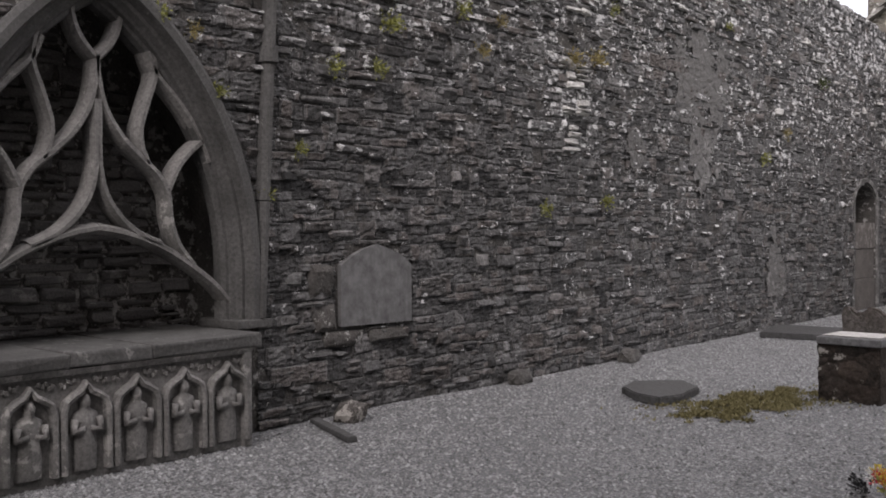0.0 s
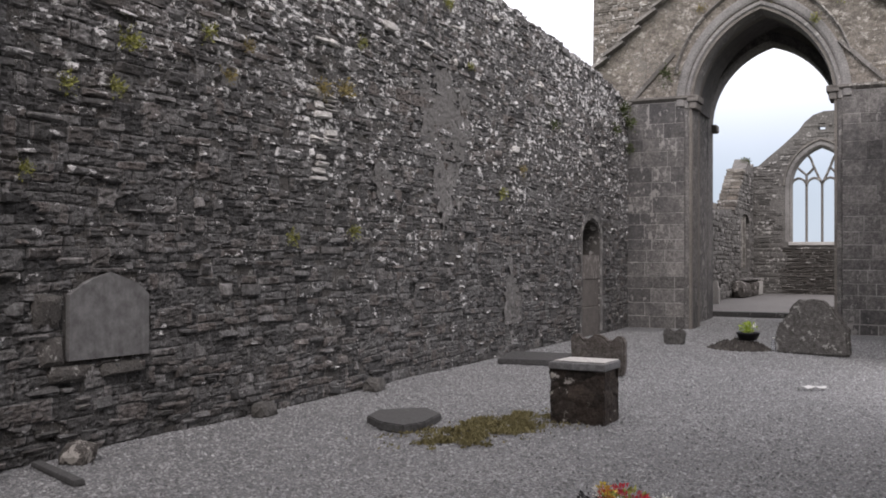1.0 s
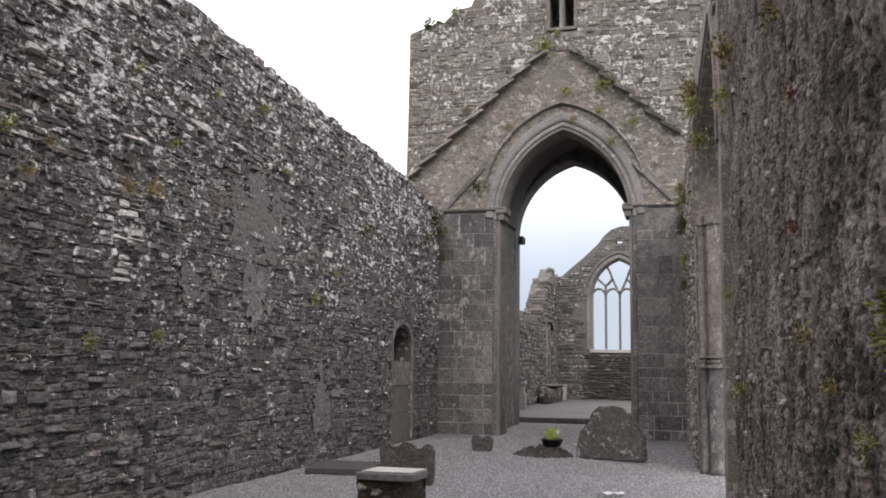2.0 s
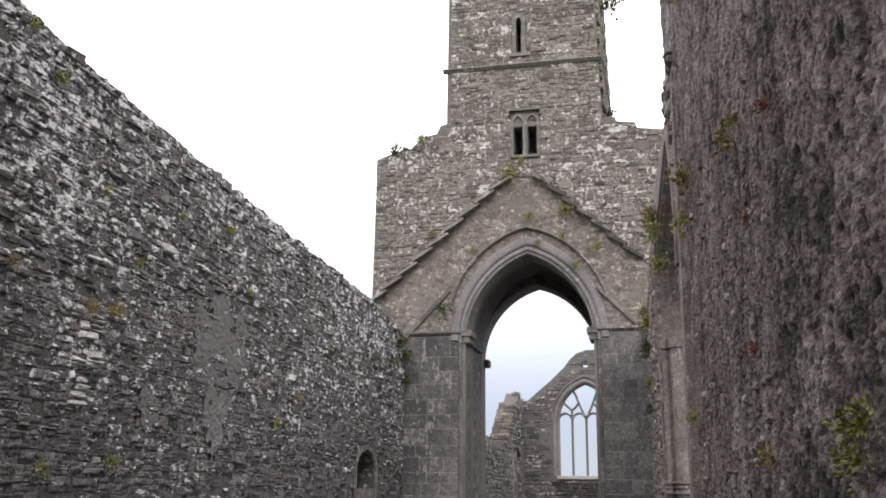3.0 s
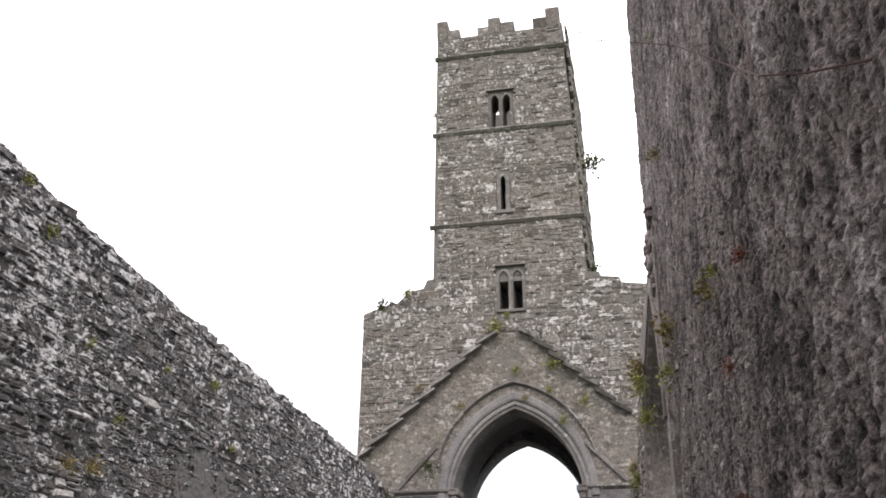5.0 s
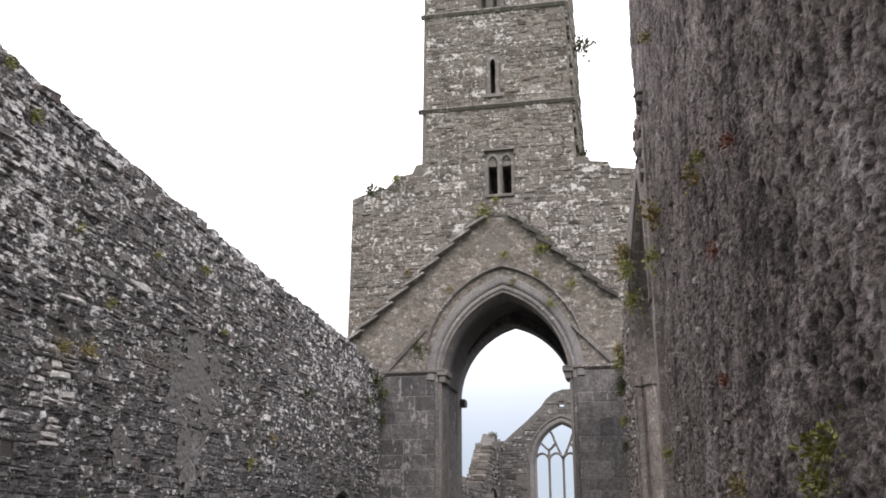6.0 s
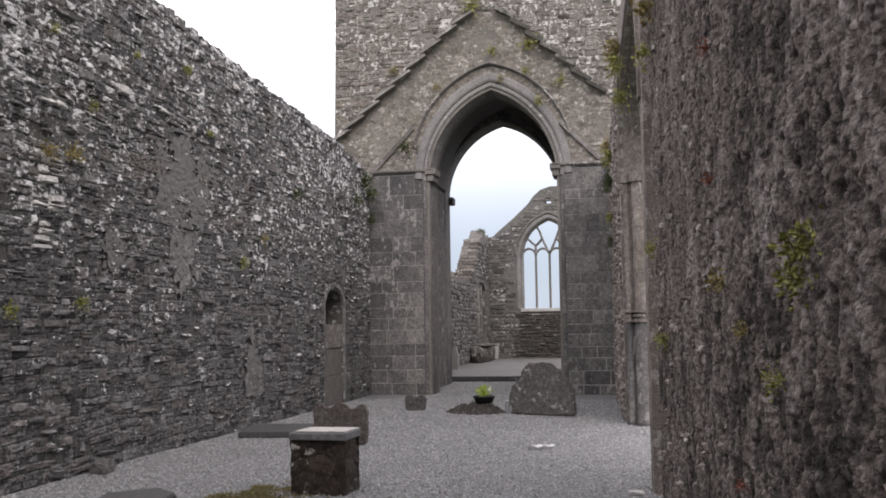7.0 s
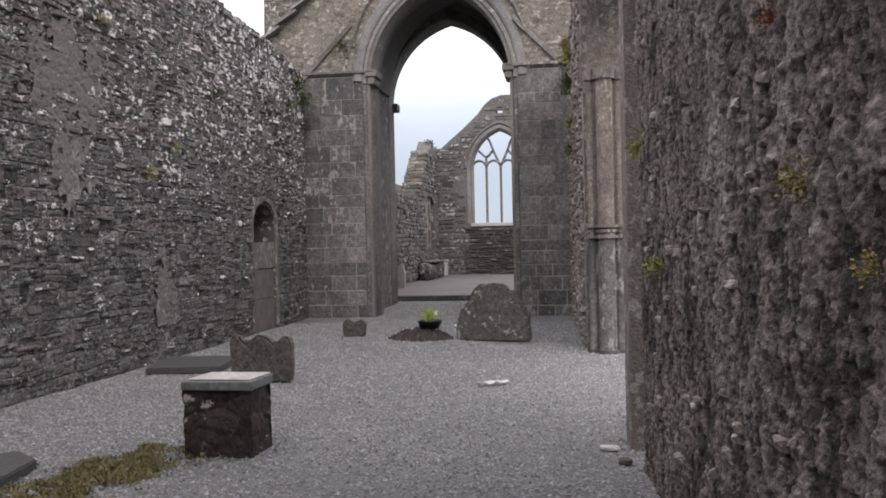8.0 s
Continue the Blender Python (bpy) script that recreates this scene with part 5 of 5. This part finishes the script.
# flat ledgers
led = thing("ledger_slab", "grey shouldered slate grave slab lying on the gravel", "grave slab")
slab_outline([(-4.98, 8.43), (-4.88, 8.04), (-4.6, 7.8), (-4.3, 7.71), (-4.21, 8.01), (-4.3, 8.51), (-4.61, 8.78)], 0.085, lambda u, v, d: (u, v + 0.12, 0.08 + d), M_ledger, led, "slab", 0.012, 0.006, 11)
led2 = thing("ledger_slab", "flat grey rectangular grave slab against the rubble wall", "grave slab")
slab_outline([(-5.83, 13.59), (-4.87, 13.75), (-5.03, 14.98), (-6.1, 14.88)], 0.085, lambda u, v, d: (u, v + 0.1, 0.09 + d), M_ledger, led2, "slab", 0.012, 0.006, 12)


# kerb mound with a pot plant
def mound(cx, cy, rx, ry, h, seed, label):
    r = random.Random(seed)
    verts, faces = [], []
    for _ in range(420):
        a, q = r.uniform(0, 6.283), math.sqrt(r.random())
        x, y = cx + rx * q * math.cos(a), cy + ry * q * math.sin(a)
        z = h * (1 - q * q) * r.uniform(0.75, 1.05)
        s = r.uniform(0.02, 0.05)
        b = len(verts)
        for k in range(5):
            t = k * 1.2566 + r.uniform(-0.3, 0.3)
            verts.append((x + s * math.cos(t), y + s * math.sin(t), z - 0.03 + r.uniform(-0.01, 0.02)))
        verts.append((x, y, z + s * 0.8))
        faces += [(b + k, b + (k + 1) % 5, b + 5) for k in range(5)]
    n = len(verts)
    for i in range(24):
        a = i * 6.2832 / 24
        verts.append((cx + rx * 0.97 * math.cos(a), cy + ry * 0.97 * math.sin(a), 0.0))
        verts.append((cx + rx * 0.6 * math.cos(a), cy + ry * 0.6 * math.sin(a), h * 0.62))
    verts.append((cx, cy, h * 0.97))
    for i in range(24):
        j = (i + 1) % 24
        faces += [(n + 2 * i, n + 2 * j, n + 2 * j + 1, n + 2 * i + 1), (n + 2 * i + 1, n + 2 * j + 1, n + 48)]
    return tagged(link_mesh("grave_mound", verts, faces, M_mound), label, "mound")


mound(-2.9, 18.0, 0.58, 0.45, 0.2, 71, "low mound of dark earth and stones")


def lathe(profile, mat, place, parent, name, n=20):
    bm = bmesh.new()
    rings = [[bm.verts.new((place[0] + r * math.cos(6.2832 * i / n), place[1] + r * math.sin(6.2832 * i / n), place[2] + z)) for i in range(n)] for r, z in profile]
    for a, b in zip(rings, rings[1:]):
        for i in range(n):
            bm.faces.new((a[i], a[(i + 1) % n], b[(i + 1) % n], b[i]))
    bm.faces.new(rings[0][::-1])
    bm.faces.new(rings[-1])
    return part(name, bm, mat, parent, smooth=True)


pot = thing("flower_pot", "black plastic bowl of lime green plants and a white flower", "flower pot")
lathe([(0.15, 0.0), (0.2, 0.11), (0.215, 0.12), (0.215, 0.14), (0.195, 0.14), (0.19, 0.11)], M_black, (-2.74, 18.0, 0.185), pot, "bowl")
leaf_clump("foliage", (-2.74, 18.0, 0.31), (0, 0, 1), 0.2, 170, M_lime, "", 5, 0.1, pot)
leaf_clump("flower", (-2.63, 17.93, 0.42), (0, 0, 1), 0.07, 60, M_white, "", 6, 0.0, pot)
bottle = thing("plastic_bottle", "clear plastic bottle standing by the headstone", "bottle")
lathe([(0.04, 0.0), (0.045, 0.02), (0.043, 0.16), (0.02, 0.21), (0.018, 0.235)], M_plastic, (-2.29, 17.9, 0.0), bottle, "body", 14)
lathe([(0.02, 0.235), (0.02, 0.255)], M_white, (-2.29, 17.9, 0.0), bottle, "cap", 12)
# wreath of artificial flowers
wreath = thing("flower_spray", "spray of red, yellow and white flowers on the gravel", "flowers")
r = random.Random(81)
for k in range(16):
    a, q = r.uniform(0, 6.28), math.sqrt(r.random())
    x, y, z = -1.64 + 0.24 * q * math.cos(a), 5.9 + 0.14 * q * math.sin(a), 0.07 + 0.07 * r.random()
    leaf_clump("blossom", (x, y, z), (0, 0, 1), 0.075, 70, (M_red, M_yellow, M_white, M_red)[k % 4], "", 90 + k, 0.2, wreath)
leaf_clump("foliage", (-1.66, 5.9, 0.02), (0, 0, 0.6), 0.2, 50, M_leaf, "", 83, 0.3, wreath)
leaf_clump("foliage", (-1.87, 5.92, 0.03), (-0.6, 0, 0.5), 0.14, 60, M_black, "", 84, 0.2, wreath)
# scrap of paper
bm = bmesh.new()
g = [[bm.verts.new((-1.36 + 0.32 * i / 8 + 0.02 * r.random(), 12.6 + 0.03 * i + 0.14 * j / 4 + 0.02 * r.random(), 0.03 + 0.035 * r.random())) for j in range(5)] for i in range(9)]
for i in range(8):
    for j in range(4):
        bm.faces.new((g[i][j], g[i + 1][j], g[i + 1][j + 1], g[i][j + 1]))
tagged(part("paper_scrap", bm, M_paper), "crumpled white scrap of paper on the gravel", "paper")
# moss on the gravel
verts, faces = [], []
r = random.Random(91)
for _ in range(15000):
    t = r.uniform(-1.15, 1.15)
    s = r.gauss(0, 0.5)
    w = 1 - 0.45 * t * t
    x, y = -3.68 - 0.1 * t + 0.55 * s * w, 8.42 + 0.95 * t + 0.6 * s * w
    if noise.noise(Vector((x * 4, y * 4, 2))) + 0.6 * noise.noise(Vector((x * 13, y * 13, 6))) < -0.55 + 0.5 * (abs(t) + abs(s) * 0.6) + 0.5 * r.random():
        continue
    z = 0.005 + 0.012 * r.random()
    b = len(verts)
    l = r.uniform(0.012, 0.035)
    a = r.uniform(0, 6.28)
    verts += [(x - 0.012 * math.cos(a), y - 0.012 * math.sin(a), z), (x + 0.012 * math.cos(a), y + 0.012 * math.sin(a), z), (x + r.gauss(0, 0.015), y + r.gauss(0, 0.015), z + l)]
    faces.append((b, b + 1, b + 2))
tagged(link_mesh("moss", verts, faces, M_mossp), "olive moss patch growing through the gravel", "moss", kind="stuff")


# fallen stones
def rock(x, y, sx, sy, sz, seed, mat, label, rz=0.0):
    r = random.Random(seed)
    bm = bmesh.new()
    bmesh.ops.create_icosphere(bm, subdivisions=2, radius=1.0)
    m = pose(x, y, sz * 0.7, 0, 0, rz)
    for v in bm.verts:
        n = 1 + 0.28 * noise.noise(v.co * 1.3 + Vector((seed, 0, 0))) + r.uniform(-0.04, 0.04)
        c = Vector([math.copysign(abs(q) ** 0.7, q) for q in v.co]) * n
        v.co = m @ Vector((c.x * sx, c.y * sy, max(-0.72 * sz, c.z * sz)))
    tagged(part("fallen_stone", bm, mat), label, "stone", "fallen stones")


rock(-5.98, 5.55, 0.13, 0.14, 0.1, 1, M_rock_dark, "rough grey fallen stone at the wall foot")
rock(0.02, 9.5, 0.08, 0.06, 0.02, 3, M_cap, "pale flat stone at the wall foot")
rock(0.12, 9.0, 0.05, 0.05, 0.03, 4, M_rock_dark, "small dark stone at the wall foot")
rock(-6.05, 10.3, 0.12, 0.2, 0.09, 5, M_head, "lichened stone at the wall foot", 20)
rock(-6.08, 8.1, 0.1, 0.16, 0.08, 6, M_head, "lichened stone at the wall foot", 10)
kerb = thing("kerb_stone", "narrow dark kerb stone lying by the wall tomb", "kerb")
part("slab", box(-0.45, 0.45, 0.0, 0.05, -0.04, 0.04, at_pose(-5.75, 5.13, 0.0, -22), 0.012, None, 0.008, r), M_ledger, kerb)

# ---- plants on the walls ----
WALL_PLANTS = [(6.26, 3.52, 0.2, 0), (5.57, 3.04, 0.15, 0), (6.11, 3.09, 0.14, 0), (7.31, 3.82, 0.15, 0), (7.95, 3.81, 0.12, 1), (7.62, 3.45, 0.14, 1),
               (9.28, 3.59, 0.2, 1), (9.76, 3.65, 0.2, 1), (8.71, 1.85, 0.14, 0), (10.0, 1.97, 0.15, 0), (5.18, 2.32, 0.12, 0), (4.39, 2.71, 0.12, 0), (4.85, 1.92, 0.12, 0),
               (4.17, 3.14, 0.12, 1), (3.88, 3.22, 0.12, 0), (14.7, 2.74, 0.16, 0), (7.81, 6.3, 0.14, 0), (8.33, 5.92, 0.15, 0), (10.19, 4.31, 0.12, 0), (12.6, 5.38, 0.15, 0),
               (9.4, 5.0, 0.12, 0), (11.2, 5.2, 0.12, 0), (22.4, 4.9, 0.3, 2), (22.5, 4.3, 0.22, 2), (21.9, 5.15, 0.3, 2), (21.3, 4.6, 0.22, 2), (17.2, 4.2, 0.2, 2), (13.4, 4.6, 0.12, 0), (15.6, 3.2, 0.14, 1)]
for k, (y, z, s, c) in enumerate(WALL_PLANTS):
    mat, what = ((M_leaf, "green"), (M_leaf_y, "ochre"), (M_leaf_d, "dark green"))[c]
    leaf_clump("wall_plant", (XN + 0.03, y, z), (1, 0, 0.25), s * 0.85, int(70 + 130 * s), mat, f"small {what} plant rooted in the rubble wall", 200 + k)
SOUTH_PLANTS = [(4.61, 1.82, 0.12, 1), (6.33, 1.85, 0.15, 0), (6.2, 1.75, 0.12, 0), (5.81, 1.42, 0.10, 0), (0.8, 2.28, 0.14, 0), (5.15, 1.59, 0.08, 1), (1.66, 1.5, 0.14, 0), (3.98, 3.58, 0.15, 1),
                (4.1, 3.65, 0.1, 0), (5.12, 3.32, 0.08, 2), (4.36, 3.02, 0.09, 2), (1.2, 4.3, 0.25, 1), (0.9, 4.0, 0.2, 0), (4.96, 0.92, 0.06, 2), (4.3, 2.35, 0.07, 2), (1.4, 5.9, 0.15, 1)]
for k, (u, z, s, c) in enumerate(SOUTH_PLANTS):
    mat, what = ((M_leaf, "green"), (M_leaf_y, "ochre"), (M_leaf_r, "rust red"))[c]
    leaf_clump("wall_plant", on_south(u, z, 0.02), (-1, -0.06, 0.2), s * 0.75, int(70 + 150 * s), mat, f"small {what} plant rooted in the brown rubble wall", 300 + k)
for k, (x, y, z, s, c) in enumerate([(0.02, 13.9, 5.7, 0.25, 1), (0.0, 13.4, 5.3, 0.2, 0), (-0.24, 19.9, 5.15, 0.24, 0), (-0.23, 19.9, 4.6, 0.24, 2), (-0.3, 20.6, 5.5, 0.2, 1), (-0.25, 20.2, 3.9, 0.16, 0), (-0.26, 20.2, 3.4, 0.14, 2), (0.06, 10.3, 4.1, 0.15, 0)]):
    leaf_clump("wall_plant", (x - 0.02, y, z), (-1, -0.3, 0.1), s, 150, (M_leaf, M_leaf_y, M_leaf_d)[c], "trailing plant on the broken arcade wall", 340 + k, 0.8)
for k, (x, z, s, c) in enumerate([(-5.28, 6.02, 0.28, 2), (-2.21, 8.4, 0.3, 0), (-5.57, 7.98, 0.16, 1), (-1.48, 7.45, 0.2, 0), (-3.12, 8.3, 0.2, 0), (-3.6, 9.45, 0.3, 0), (-4.5, 7.5, 0.15, 1), (-2.3, 7.75, 0.15, 0),
                                  (-5.9, 10.55, 0.25, 0), (-3.3, 9.75, 0.15, 0), (-2.0, 7.0, 0.18, 0), (-2.9, 7.6, 0.15, 1)]):
    leaf_clump("wall_plant", (x, D - 0.04, z), (0, -1, 0.3), s, 90, (M_leaf, M_leaf_y, M_leaf_d)[c], "grassy tuft on the tower face", 380 + k)
for k, (x, y, z, s) in enumerate([(-6.65, 22.7, 10.15, 0.3), (-6.35, 22.75, 10.22, 0.22), (-1.12, 24.5, 14.6, 0.55), (-1.2, 23.6, 11.1, 0.3), (-5.3, 23.0, 16.0, 0.2), (-1.3, 23.8, 13.2, 0.2)]):
    leaf_clump("wall_shrub", (x, y, z), (0.3, 0, 1), s, 90, M_leaf_d, "small straggling shrub on the tower ledge", 420 + k, 0.0)
leaf_clump("wall_shrub", (-6.6, 43.2, 5.8), (0, -0.5, 1), 0.3, 120, M_leaf_d, "small shrub on the chancel wall top", 440, 0.0)


# red bramble that hangs out from the south wall
def tube(points, r0, r1, mat, parent, name):
    bm = bmesh.new()
    rings = []
    n = len(points)
    for i, p in enumerate(points):
        t = (Vector(points[min(n - 1, i + 1)]) - Vector(points[max(0, i - 1)])).normalized()
        s = t.cross(Vector((0, 0, 1))).normalized()
        q = s.cross(t)
        rr = r0 + (r1 - r0) * i / (n - 1)
        rings.append([bm.verts.new(Vector(p) + rr * (math.cos(a) * s + math.sin(a) * q)) for a in (0, 1.26, 2.51, 3.77, 5.03)])
    for a, b in zip(rings, rings[1:]):
        for i in range(5):
            bm.faces.new((a[i], a[(i + 1) % 5], b[(i + 1) % 5], b[i]))
    bm.faces.new(rings[0])
    bm.faces.new(rings[-1])
    return part(name, bm, mat, parent)


bramble = thing("bramble", "thin red bramble shoot growing out of the rubble wall", "bramble")
tube([(0.56, 1.98, 2.86), (0.44, 2.1, 2.92), (0.35, 2.2, 2.99), (0.3, 2.42, 3.18), (0.18, 2.63, 3.41), (0.04, 2.78, 3.55)], 0.0032, 0.0015, M_twig, bramble, "stem")
tube([(0.34, 2.24, 3.02), (0.36, 2.38, 3.25), (0.33, 2.55, 3.5), (0.25, 2.75, 3.75)], 0.0025, 0.0012, M_twig, bramble, "stem")
for k, p in enumerate([(0.04, 2.78, 3.55), (-0.03, 2.82, 3.6), (-0.1, 2.83, 3.64), (0.12, 2.7, 3.5), (0.3, 2.6, 3.58)]):
    leaf_clump("leaf_spray", p, (-0.5, 0.2, 0.2), 0.035, 10, (M_leaf_r, M_leaf)[k % 2], "", 460 + k, 0.2, bramble)
